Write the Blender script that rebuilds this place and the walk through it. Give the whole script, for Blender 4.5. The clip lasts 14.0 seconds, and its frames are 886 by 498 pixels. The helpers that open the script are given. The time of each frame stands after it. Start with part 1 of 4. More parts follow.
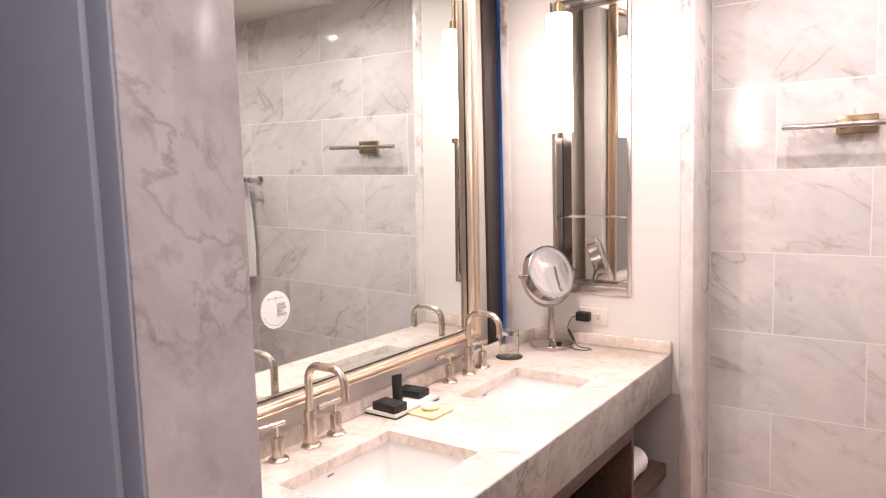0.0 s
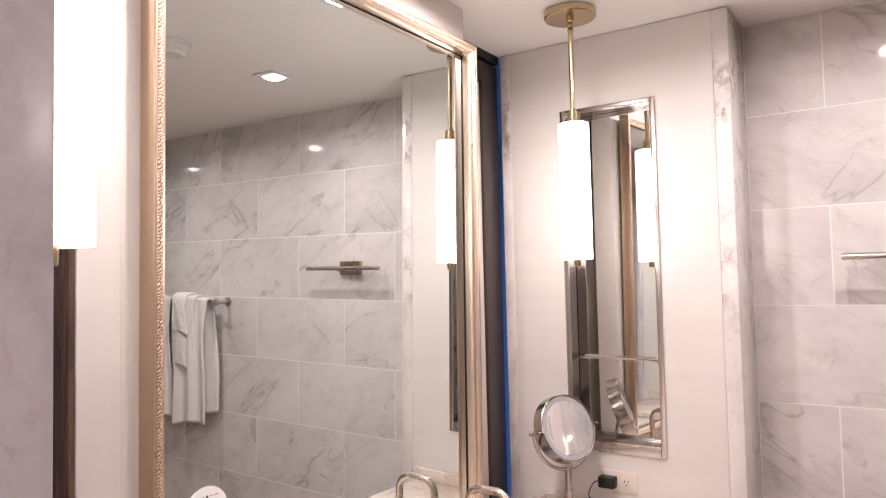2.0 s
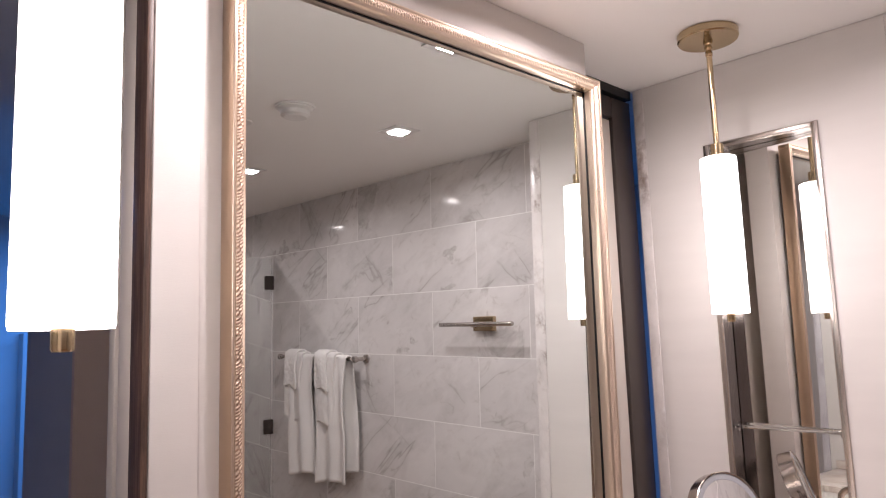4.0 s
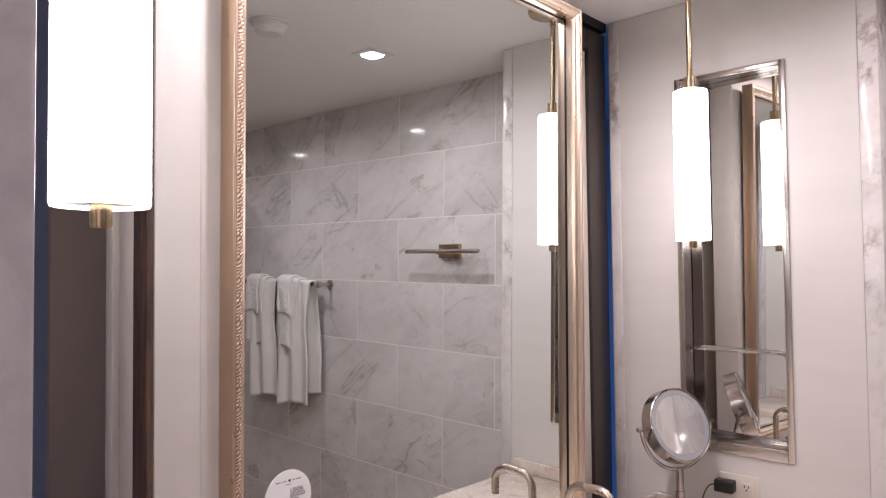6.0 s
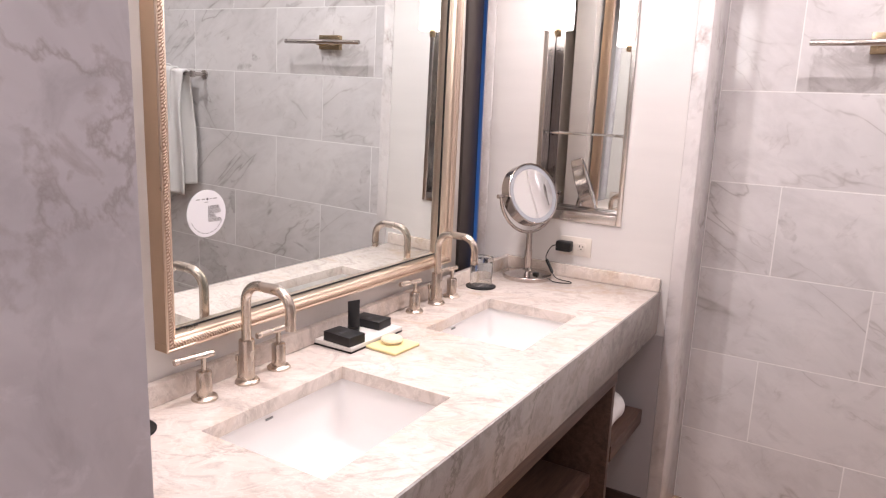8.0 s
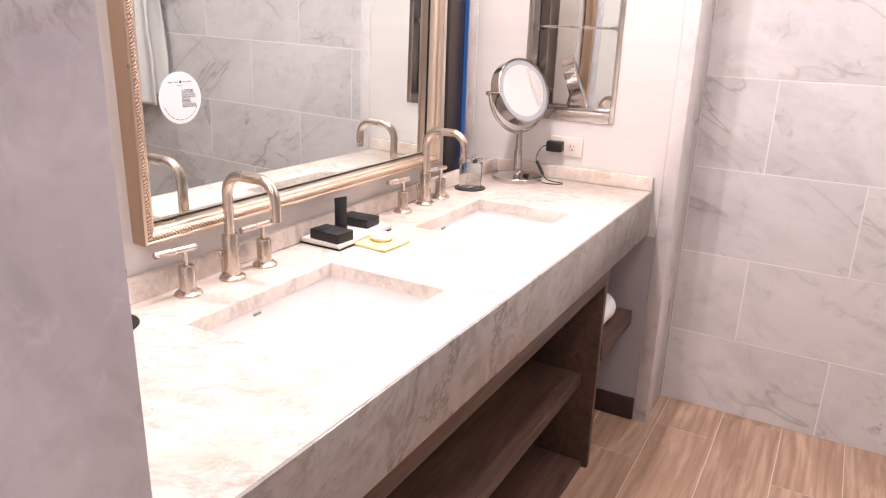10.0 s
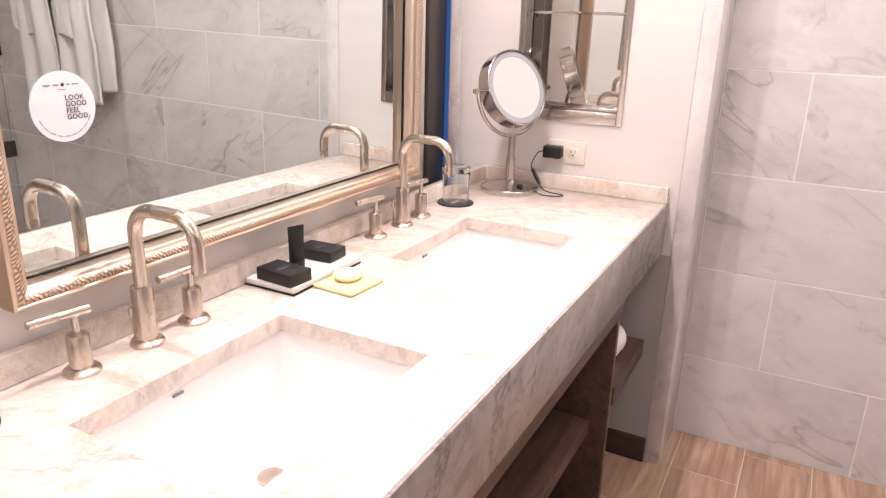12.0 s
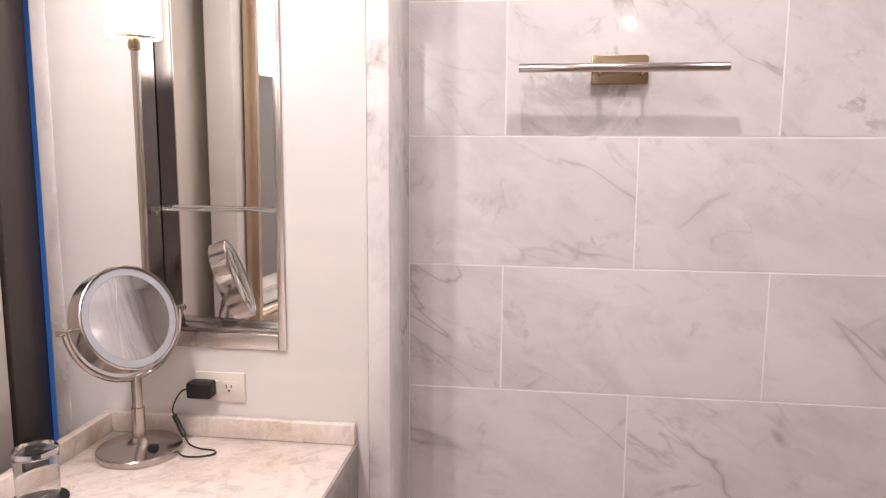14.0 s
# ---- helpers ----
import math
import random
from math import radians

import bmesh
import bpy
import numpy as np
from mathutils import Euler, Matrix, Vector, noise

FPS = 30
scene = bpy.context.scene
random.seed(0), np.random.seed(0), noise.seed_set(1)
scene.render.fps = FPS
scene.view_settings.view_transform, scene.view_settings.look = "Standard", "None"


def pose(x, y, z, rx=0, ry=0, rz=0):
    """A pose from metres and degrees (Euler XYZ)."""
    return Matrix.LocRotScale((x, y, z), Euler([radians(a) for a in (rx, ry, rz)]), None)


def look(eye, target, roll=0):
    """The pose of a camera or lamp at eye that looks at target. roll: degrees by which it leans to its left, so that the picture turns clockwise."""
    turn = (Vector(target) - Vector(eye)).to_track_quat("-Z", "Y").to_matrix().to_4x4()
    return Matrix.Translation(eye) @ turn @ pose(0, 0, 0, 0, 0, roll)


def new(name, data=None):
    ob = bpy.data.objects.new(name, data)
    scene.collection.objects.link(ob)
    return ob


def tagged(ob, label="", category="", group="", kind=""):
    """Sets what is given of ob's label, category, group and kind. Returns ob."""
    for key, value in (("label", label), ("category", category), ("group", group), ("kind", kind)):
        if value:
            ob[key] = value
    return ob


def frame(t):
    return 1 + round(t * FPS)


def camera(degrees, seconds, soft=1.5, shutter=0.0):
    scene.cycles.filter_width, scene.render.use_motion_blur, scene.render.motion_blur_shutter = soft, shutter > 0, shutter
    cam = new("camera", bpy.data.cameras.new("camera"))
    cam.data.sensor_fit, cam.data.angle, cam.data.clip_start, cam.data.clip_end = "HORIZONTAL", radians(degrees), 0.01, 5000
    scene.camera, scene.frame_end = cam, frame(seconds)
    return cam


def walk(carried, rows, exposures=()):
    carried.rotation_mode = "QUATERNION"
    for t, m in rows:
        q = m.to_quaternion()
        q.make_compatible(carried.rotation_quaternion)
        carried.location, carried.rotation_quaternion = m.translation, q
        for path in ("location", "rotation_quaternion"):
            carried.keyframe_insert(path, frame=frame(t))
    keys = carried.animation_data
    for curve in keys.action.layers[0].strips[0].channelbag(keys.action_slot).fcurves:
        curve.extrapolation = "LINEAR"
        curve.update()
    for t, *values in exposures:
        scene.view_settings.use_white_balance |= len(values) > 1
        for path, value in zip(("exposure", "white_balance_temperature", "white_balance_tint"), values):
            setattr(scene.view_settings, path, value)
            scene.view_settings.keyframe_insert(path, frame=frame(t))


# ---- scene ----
cam = camera(64.4, 14.0, soft=1.2)
PATH = [
    (0, (0.031, 0.031, 1.537), (-1.11, 1.661, 1.329), -1.7),
    (0.5, (-0.093, 0.095, 1.544), (-1.128, 1.795, 1.353), -1.3),
    (1, (-0.138, 0.189, 1.561), (-1.135, 1.918, 1.427), -0.8),
    (1.5, (-0.18, 0.299, 1.591), (-1.237, 1.997, 1.582), -1.0),
    (2, (-0.247, 0.393, 1.618), (-1.354, 2.057, 1.714), -1.3),
    (2.5, (-0.272, 0.480, 1.639), (-1.483, 2.061, 1.824), -2.2),
    (3, (-0.270, 0.564, 1.648), (-1.653, 1.989, 1.893), -3.4),
    (5.5, (-0.296, 0.583, 1.631), (-1.739, 1.947, 1.876), -1.7),
    (6, (-0.298, 0.497, 1.598), (-1.642, 1.977, 1.666), -0.6),
    (6.5, (-0.346, 0.448, 1.558), (-1.562, 2.033, 1.472), -0.1),
    (7, (-0.328, 0.421, 1.502), (-1.466, 2.052, 1.294), 1.4),
    (7.5, (-0.259, 0.355, 1.471), (-1.332, 2.012, 1.152), 1.9),
    (8, (-0.198, 0.277, 1.449), (-1.209, 1.953, 1.039), 2.2),
    (8.5, (-0.211, 0.237, 1.423), (-1.159, 1.929, 0.934), 2.3),
    (8.7, (-0.224, 0.219, 1.407), (-1.142, 1.918, 0.888), 2.2),
    (10.8, (-0.255, 0.406, 1.348), (-1.243, 2.013, 0.684), 2.2),
    (11, (-0.279, 0.431, 1.341), (-1.287, 2.022, 0.668), 2.1),
    (11.5, (-0.346, 0.504, 1.33), (-1.346, 2.1, 0.657), 1.7),
    (12, (-0.412, 0.611, 1.344), (-1.295, 2.29, 0.71), 1.5),
    (12.5, (-0.419, 0.752, 1.371), (-1.094, 2.547, 0.804), 1.5),
    (13, (-0.394, 0.937, 1.423), (-0.836, 2.835, 0.972), 1.1),
    (13.5, (-0.39, 1.077, 1.458), (-0.716, 3.016, 1.092), 0.8),
    (14, (-0.384, 1.187, 1.484), (-0.632, 3.153, 1.211), 0.4),
]
EXPOSURES = [(0.0, 0.22, 6500, 14), (1.0, 0.04, 6500, 14), (2.0, -0.11, 6450, 14), (3.0, -0.22, 6400, 15), (5.5, -0.66, 6050, 14), (6.0, -0.57, 6050, 14), (7.5, -0.18, 6050, 13), (8.5, 0.20, 6100, 13), (11.0, 0.42, 6200, 13), (12.5, 0.26, 6280, 13), (14.0, -0.03, 6250, 12)]
walk(cam, [(t, look(eye, target, roll)) for t, eye, target, roll in PATH], EXPOSURES)

# ---- light ----
world = bpy.data.worlds.new("world")
world.use_nodes = True
world.node_tree.nodes["Background"].inputs["Color"].default_value = (0.5, 0.6, 0.8, 1)
world.node_tree.nodes["Background"].inputs["Strength"].default_value = 0.02
scene.world = world

CEIL = 2.44
COUNTER = 0.85
MIRROR_X = -1.328
WALL_X = -1.338
NEAR_Y, FAR_Y, TILE_Y = 0.617, 2.63, 2.865
# the last four are unseen fills that brighten the pier, entry, hall and shower
DOWNLIGHTS_AND_FILLS = [(-1.04, 1.89, 10.8), (-1.04, 1.22, 10.2), (-0.27, 2.32, 8.0), (0.73, 2.19, 8.4), (-0.05, 0.22, 6.4), (0.6, 0.8, 1.8), (0.3, -0.9, 6.6), (2.1, 2.1, 8.4)]
PENDANT_GLOW = 8.0


def area_lamp(name, m, watts, sx, sy, colour, spread=180):
    data = bpy.data.lights.new(name, "AREA")
    data.shape, data.size, data.size_y = "RECTANGLE", sx, sy
    data.energy, data.color, data.spread = watts, colour, radians(spread)
    ob = new(name, data)
    ob.matrix_world = m
    return ob


for lx, ly, watts in DOWNLIGHTS_AND_FILLS:
    area_lamp("downlight_and_fill_lamp", pose(lx, ly, CEIL - 0.012), watts, 0.06, 0.06, (1.0, 0.87, 0.83), 165)
# the bedroom behind the vanity is blue; an added unseen lamp gives that light
area_lamp("bedroom_blue_fill", pose(-3.9, 2.0, 2.38), 55.0, 0.4, 2.0, (0.08, 0.34, 1.0))


# ---- materials ----
def mat(name):
    m = bpy.data.materials.new(name)
    m.use_nodes = True
    nt = m.node_tree
    return m, nt, nt.nodes["Principled BSDF"]


def node(nt, kind, **sets):
    n = nt.nodes.new(kind)
    for k, v in sets.items():
        n.inputs[k].default_value = v
    return n


def coords(nt, scale=(1, 1, 1), rot=(0, 0, 0), shuffle=True):
    tc = nt.nodes.new("ShaderNodeTexCoord")
    mp = nt.nodes.new("ShaderNodeMapping")
    mp.vector_type = "TEXTURE"
    mp.inputs["Scale"].default_value = tuple(1 / s for s in scale)
    mp.inputs["Rotation"].default_value = rot
    if shuffle:
        info = nt.nodes.new("ShaderNodeObjectInfo")
        mul = nt.nodes.new("ShaderNodeVectorMath")
        mul.operation = "SCALE"
        mul.inputs[0].default_value = (17.3, 9.1, 23.7)
        nt.links.new(info.outputs["Random"], mul.inputs["Scale"])
        add = nt.nodes.new("ShaderNodeVectorMath")
        nt.links.new(tc.outputs["Object"], add.inputs[0])
        nt.links.new(mul.outputs[0], add.inputs[1])
        nt.links.new(add.outputs[0], mp.inputs["Vector"])
    else:
        nt.links.new(tc.outputs["Object"], mp.inputs["Vector"])
    return mp.outputs["Vector"]


def noise_tex(nt, vec, scale, detail=5.0, rough=0.55, distort=0.0):
    n = node(nt, "ShaderNodeTexNoise", Scale=scale, Detail=detail, Roughness=rough, Distortion=distort)
    nt.links.new(vec, n.inputs["Vector"])
    return n.outputs["Fac"]


def ramp(nt, fac, stops):
    r = nt.nodes.new("ShaderNodeValToRGB")
    while len(r.color_ramp.elements) < len(stops):
        r.color_ramp.elements.new(0.5)
    for e, (p, c) in zip(r.color_ramp.elements, stops):
        e.position = p
        e.color = (c, c, c, 1) if isinstance(c, (int, float)) else (*c, 1)
    nt.links.new(fac, r.inputs["Fac"])
    return r.outputs["Color"]


def mixc(nt, fac, a, b, mode="MIX"):
    n = nt.nodes.new("ShaderNodeMix")
    n.data_type, n.blend_type = "RGBA", mode
    for sock, v in ((n.inputs[0], fac), (n.inputs[6], a), (n.inputs[7], b)):
        if isinstance(v, bpy.types.NodeSocket):
            nt.links.new(v, sock)
        elif isinstance(v, tuple):
            sock.default_value = (*v, 1)
        else:
            sock.default_value = v
    return n.outputs[2]


def ridge(nt, fac, width):
    """Thin lines where a noise passes its middle value."""
    a = nt.nodes.new("ShaderNodeMath")
    a.operation = "SUBTRACT"
    nt.links.new(fac, a.inputs[0])
    a.inputs[1].default_value = 0.5
    b = nt.nodes.new("ShaderNodeMath")
    b.operation = "ABSOLUTE"
    nt.links.new(a.outputs[0], b.inputs[0])
    return ramp(nt, b.outputs[0], [(0.0, 1.0), (width, 0.0)])


def bump(nt, bsdf, height, strength, dist=0.001):
    b = node(nt, "ShaderNodeBump", Strength=strength, Distance=dist)
    nt.links.new(height, b.inputs["Height"])
    nt.links.new(b.outputs["Normal"], bsdf.inputs["Normal"])


def vein_tile(name):
    """White marble: faint clouds, wandering hairline veins with soft grey halos, a few smoky feathered patches."""
    m, nt, bs = mat(name)
    v = coords(nt, (0.9, 1.0, 1.7), (0, 0.45, 0))
    long = coords(nt, (0.6, 1.0, 2.1), (0, 0.55, 0))
    other = coords(nt, (0.7, 1.0, 1.9), (0, -0.75, 0))
    col = mixc(nt, ramp(nt, noise_tex(nt, v, 1.6, 5, 0.6, 0.5), [(0.34, 0.0), (0.68, 1.0)]), (0.735, 0.71, 0.70), (0.62, 0.60, 0.595))
    mott = ramp(nt, noise_tex(nt, v, 5.5, 9, 0.66, 0.6), [(0.48, 0.0), (0.74, 0.46)])
    col = mixc(nt, mott, col, (0.46, 0.44, 0.43))
    pale = ramp(nt, noise_tex(nt, v, 4.0, 7, 0.7, 0.6), [(0.54, 0.0), (0.70, 0.55)])
    col = mixc(nt, pale, col, (0.77, 0.745, 0.735))
    # smoky patches, feathered on one side
    p = noise_tex(nt, coords(nt, (1.0, 1.0, 1.3), (0, 0.5, 0)), 2.0, 7, 0.6, 0.7)
    patch = ramp(nt, p, [(0.625, 0.0), (0.642, 0.62), (0.74, 0.28)])
    grain = ramp(nt, noise_tex(nt, v, 10.0, 8, 0.7, 0.9), [(0.38, 0.15), (0.64, 1.0)])
    col = mixc(nt, mixc(nt, 1.0, patch, grain, "MULTIPLY"), col, (0.30, 0.275, 0.26))
    # veins: a soft halo and a fine dark core, broken along their length
    for vec, scale, width, lo, hi, amount, tint in ((long, 1.0, 0.0055, 0.45, 0.60, 0.62, (0.30, 0.27, 0.25)), (other, 0.8, 0.0055, 0.50, 0.64, 0.60, (0.33, 0.30, 0.28)), (long, 2.3, 0.008, 0.48, 0.64, 0.50, (0.40, 0.37, 0.35)), (other, 3.6, 0.012, 0.50, 0.66, 0.40, (0.44, 0.41, 0.39))):
        n = noise_tex(nt, vec, scale, 5, 0.50, 0.5)
        gate = ramp(nt, noise_tex(nt, v, 2.0 * scale, 5, 0.65, 0.5), [(lo, 0.0), (hi, amount)])
        halo = mixc(nt, 1.0, ridge(nt, n, width * 7), gate, "MULTIPLY")
        col = mixc(nt, mixc(nt, 1.0, halo, (0.36, 0.36, 0.36), "MULTIPLY"), col, (0.46, 0.435, 0.42))
        col = mixc(nt, mixc(nt, 1.0, ridge(nt, n, width), gate, "MULTIPLY"), col, tint)
    nt.links.new(col, bs.inputs["Base Color"])
    nt.links.new(ramp(nt, noise_tex(nt, v, 6.0, 4), [(0.3, 0.06), (0.7, 0.09)]), bs.inputs["Roughness"])
    bump(nt, bs, noise_tex(nt, v, 14.0, 4), 0.02, 0.002)
    return m


def clouded(name, pale, mid, blotch, size, rough, amount=0.62, gate_lo=0.50):
    """Softly clouded stone with brownish blotches and a few smoky veins."""
    m, nt, bs = mat(name)
    v = coords(nt, (size, size, size * 0.75), (0.5, 0.3, 0))
    col = mixc(nt, ramp(nt, noise_tex(nt, v, 1.0, 5, 0.6, 0.6), [(0.38, 0.0), (0.62, 1.0)]), pale, mid)
    soft = ramp(nt, noise_tex(nt, v, 2.4, 7, 0.62, 0.8), [(0.50, 0.0), (0.74, 0.55)])
    col = mixc(nt, soft, col, tuple(c * 0.72 for c in mid))
    gate = ramp(nt, noise_tex(nt, v, 0.8, 3, 0.5, 0.4), [(gate_lo, 0.0), (gate_lo + 0.14, 1.0)])
    b = ramp(nt, noise_tex(nt, v, 3.6, 6, 0.6, 0.4), [(0.52, 0.0), (0.68, amount)])
    col = mixc(nt, mixc(nt, 1.0, b, gate, "MULTIPLY"), col, blotch)
    w = ridge(nt, noise_tex(nt, v, 1.2, 6, 0.6, 0.3), 0.03)
    col = mixc(nt, mixc(nt, 1.0, mixc(nt, 1.0, w, gate, "MULTIPLY"), (0.5, 0.5, 0.5), "MULTIPLY"), col, blotch)
    glint = ramp(nt, noise_tex(nt, v, 5.0, 5, 0.6, 0.5), [(0.60, 0.0), (0.74, 0.5)])
    col = mixc(nt, glint, col, tuple(min(0.8, c * 1.15) for c in pale))
    nt.links.new(col, bs.inputs["Base Color"])
    bs.inputs["Roughness"].default_value = rough
    bump(nt, bs, noise_tex(nt, v, 14.0, 4), 0.02, 0.002)
    return m


def quartzite(name, stretch=(1.0, 1.5, 1.0), turn=(0, 0, 0.5), streak=(0.27, 0.21, 0.175), body=(0.70, 0.60, 0.525), second=(0.56, 0.47, 0.41), gate_at=0.5, crackle=0.75, amber=0.55):
    m, nt, bs = mat(name)
    v = coords(nt, stretch, turn, False)
    a = noise_tex(nt, v, 3.0, 6, 0.6, 0.8)
    col = mixc(nt, ramp(nt, a, [(0.35, 0.0), (0.66, 1.0)]), body, second)
    bl = noise_tex(nt, v, 12.0, 6, 0.66, 1.5)
    col = mixc(nt, ramp(nt, bl, [(0.47, 0.0), (0.64, 0.7)]), col, tuple(c * 0.74 for c in second))
    st = ridge(nt, noise_tex(nt, v, 9.0, 6, 0.65, 1.8), 0.03)
    col = mixc(nt, mixc(nt, 1.0, st, (crackle, crackle, crackle), "MULTIPLY"), col, tuple(min(0.84, c * 1.18) for c in body))
    am = ramp(nt, noise_tex(nt, v, 4.3, 5, 0.6, 0.9), [(0.53, 0.0), (0.70, amber)])
    col = mixc(nt, am, col, (0.55, 0.40, 0.27))
    vn = ridge(nt, noise_tex(nt, v, 1.6, 8, 0.65, 0.8), 0.018)
    g = ramp(nt, noise_tex(nt, v, 1.7, 3), [(gate_at, 0.0), (gate_at + 0.14, 0.5)])
    col = mixc(nt, mixc(nt, 1.0, vn, g, "MULTIPLY"), col, streak)
    nt.links.new(col, bs.inputs["Base Color"])
    nt.links.new(ramp(nt, bl, [(0.3, 0.14), (0.7, 0.26)]), bs.inputs["Roughness"])
    bump(nt, bs, bl, 0.03, 0.001)
    return m


def painted(name, col, rough, grain=220.0, strength=0.12, stretch=(1, 1, 1), vary=0.06):
    m, nt, bs = mat(name)
    v = coords(nt, stretch, (0, 0, 0), False)
    big = ramp(nt, noise_tex(nt, v, 2.5, 4), [(0.3, 0.0), (0.7, 1.0)])
    dark = tuple(c * (1 - vary) for c in col)
    nt.links.new(mixc(nt, big, col, dark), bs.inputs["Base Color"])
    bs.inputs["Roughness"].default_value = rough
    bump(nt, bs, noise_tex(nt, v, grain, 3), strength, 0.0008)
    return m


def metal(name, col, rough, brushed=(1, 1, 40), vary=0.10):
    m, nt, bs = mat(name)
    n = noise_tex(nt, coords(nt, (1, 1, 1), (0, 0, 0), False), 9.0, 3)
    nt.links.new(mixc(nt, ramp(nt, n, [(0.3, 0.0), (0.7, 1.0)]), col, tuple(c * 0.94 for c in col)), bs.inputs["Base Color"])
    nt.links.new(ramp(nt, n, [(0.3, rough * (1 - vary)), (0.7, rough * (1 + vary))]), bs.inputs["Roughness"])
    fine = noise_tex(nt, coords(nt, brushed, (0, 0, 0), False), 90.0, 2)
    bump(nt, bs, fine, 0.02, 0.0002)
    bs.inputs["Metallic"].default_value = 1.0
    return m


def wood(name, light, dark, rough, stretch, shuffle=True, scale=1.0):
    m, nt, bs = mat(name)
    v = coords(nt, stretch, (0, 0, 0), shuffle)
    g = noise_tex(nt, v, 7.0 * scale, 7, 0.65, 0.7)
    f = noise_tex(nt, v, 38.0 * scale, 5, 0.7, 0.2)
    col = mixc(nt, ramp(nt, g, [(0.3, 0.0), (0.68, 1.0)]), dark, light)
    col = mixc(nt, ramp(nt, f, [(0.40, 0.35), (0.58, 0.0)]), col, tuple(c * 0.6 for c in dark))
    nt.links.new(col, bs.inputs["Base Color"])
    nt.links.new(ramp(nt, g, [(0.2, rough * 1.2), (0.8, rough * 0.85)]), bs.inputs["Roughness"])
    bump(nt, bs, f, 0.12, 0.001)
    return m


def plank_tile(name):
    """Wood-look porcelain: flowing grain along the plank, knots and broad pale and dark bands, toned plank by plank."""
    m, nt, bs = mat(name)
    v = coords(nt, (3.2, 0.55, 1.0))
    flow = noise_tex(nt, v, 1.5, 3, 0.5, 1.6)
    wave = node(nt, "ShaderNodeTexWave", Scale=2.6, Distortion=5.5, Detail=3.0)
    wave.inputs["Detail Scale"].default_value = 1.2
    nt.links.new(v, wave.inputs["Vector"])
    col = mixc(nt, ramp(nt, flow, [(0.32, 0.0), (0.66, 1.0)]), (0.36, 0.225, 0.15), (0.60, 0.42, 0.305))
    col = mixc(nt, ramp(nt, wave.outputs["Fac"], [(0.55, 0.0), (0.95, 0.45)]), col, (0.30, 0.18, 0.115))
    fine = noise_tex(nt, coords(nt, (9.0, 0.5, 1.0)), 9.0, 6, 0.7, 0.3)
    col = mixc(nt, ramp(nt, fine, [(0.42, 0.4), (0.60, 0.0)]), col, (0.25, 0.15, 0.10))
    pale = ramp(nt, noise_tex(nt, v, 3.5, 5, 0.6, 1.0), [(0.55, 0.0), (0.72, 0.5)])
    col = mixc(nt, pale, col, (0.66, 0.50, 0.385))
    info = nt.nodes.new("ShaderNodeObjectInfo")
    tone = ramp(nt, info.outputs["Random"], [(0.0, (0.80, 0.78, 0.76)), (1.0, (1.0, 1.0, 1.0))])
    nt.links.new(mixc(nt, 1.0, col, tone, "MULTIPLY"), bs.inputs["Base Color"])
    nt.links.new(ramp(nt, flow, [(0.2, 0.40), (0.8, 0.28)]), bs.inputs["Roughness"])
    bump(nt, bs, fine, 0.15, 0.001)
    return m


def plain(name, col, rough=0.5, metallic=0.0, trans=0.0, ior=1.45, emit=0.0, spec=0.5):
    m, nt, bs = mat(name)
    bs.inputs["Base Color"].default_value = (*col, 1)
    bs.inputs["Roughness"].default_value = rough
    bs.inputs["Metallic"].default_value = metallic
    bs.inputs["Transmission Weight"].default_value = trans
    bs.inputs["IOR"].default_value = ior
    bs.inputs["Specular IOR Level"].default_value = spec
    if emit:
        bs.inputs["Emission Color"].default_value = (*col, 1)
        bs.inputs["Emission Strength"].default_value = emit
    return m


def gilt(name, col, shade):
    """Rubbed gilding, browner in the recesses of the carving."""
    m, nt, bs = mat(name)
    v = coords(nt, (1, 1, 1), (0, 0, 0), False)
    n = noise_tex(nt, v, 60.0, 5)
    geo = nt.nodes.new("ShaderNodeNewGeometry")
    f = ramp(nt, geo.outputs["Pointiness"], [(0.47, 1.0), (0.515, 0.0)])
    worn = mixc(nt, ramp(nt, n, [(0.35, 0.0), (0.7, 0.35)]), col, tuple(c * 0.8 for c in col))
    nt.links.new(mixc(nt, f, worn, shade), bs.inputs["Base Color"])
    bs.inputs["Metallic"].default_value = 0.85
    nt.links.new(ramp(nt, n, [(0.3, 0.34), (0.7, 0.50)]), bs.inputs["Roughness"])
    bump(nt, bs, noise_tex(nt, v, 500.0, 2), 0.08, 0.0005)
    return m


M_TILE = vein_tile("marble_tile")
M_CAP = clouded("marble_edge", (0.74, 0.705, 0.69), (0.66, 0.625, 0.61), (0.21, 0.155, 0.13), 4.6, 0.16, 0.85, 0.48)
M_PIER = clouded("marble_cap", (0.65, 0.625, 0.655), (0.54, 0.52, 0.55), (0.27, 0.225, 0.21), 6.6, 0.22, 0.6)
M_STONE = quartzite("quartzite", body=(0.74, 0.66, 0.60), second=(0.62, 0.54, 0.48), crackle=0.4, amber=0.5)
# streaked quartzite, darkened and greyed: the upright front's shade is in the colour
M_APRON = quartzite("quartzite_streaked_shaded", (1.0, 0.9, 1.25), (0.5, 0, 0), (0.10, 0.082, 0.07), (0.43, 0.395, 0.37), (0.31, 0.28, 0.262), 0.44, 0.14, 0.1)
M_WALL = painted("linen_wallcovering", (0.70, 0.67, 0.645), 0.62, 160.0, 0.25, (0.6, 0.6, 5.0))
M_CEIL = painted("ceiling_paint", (0.88, 0.865, 0.85), 0.8, 260.0, 0.06, vary=0.03)
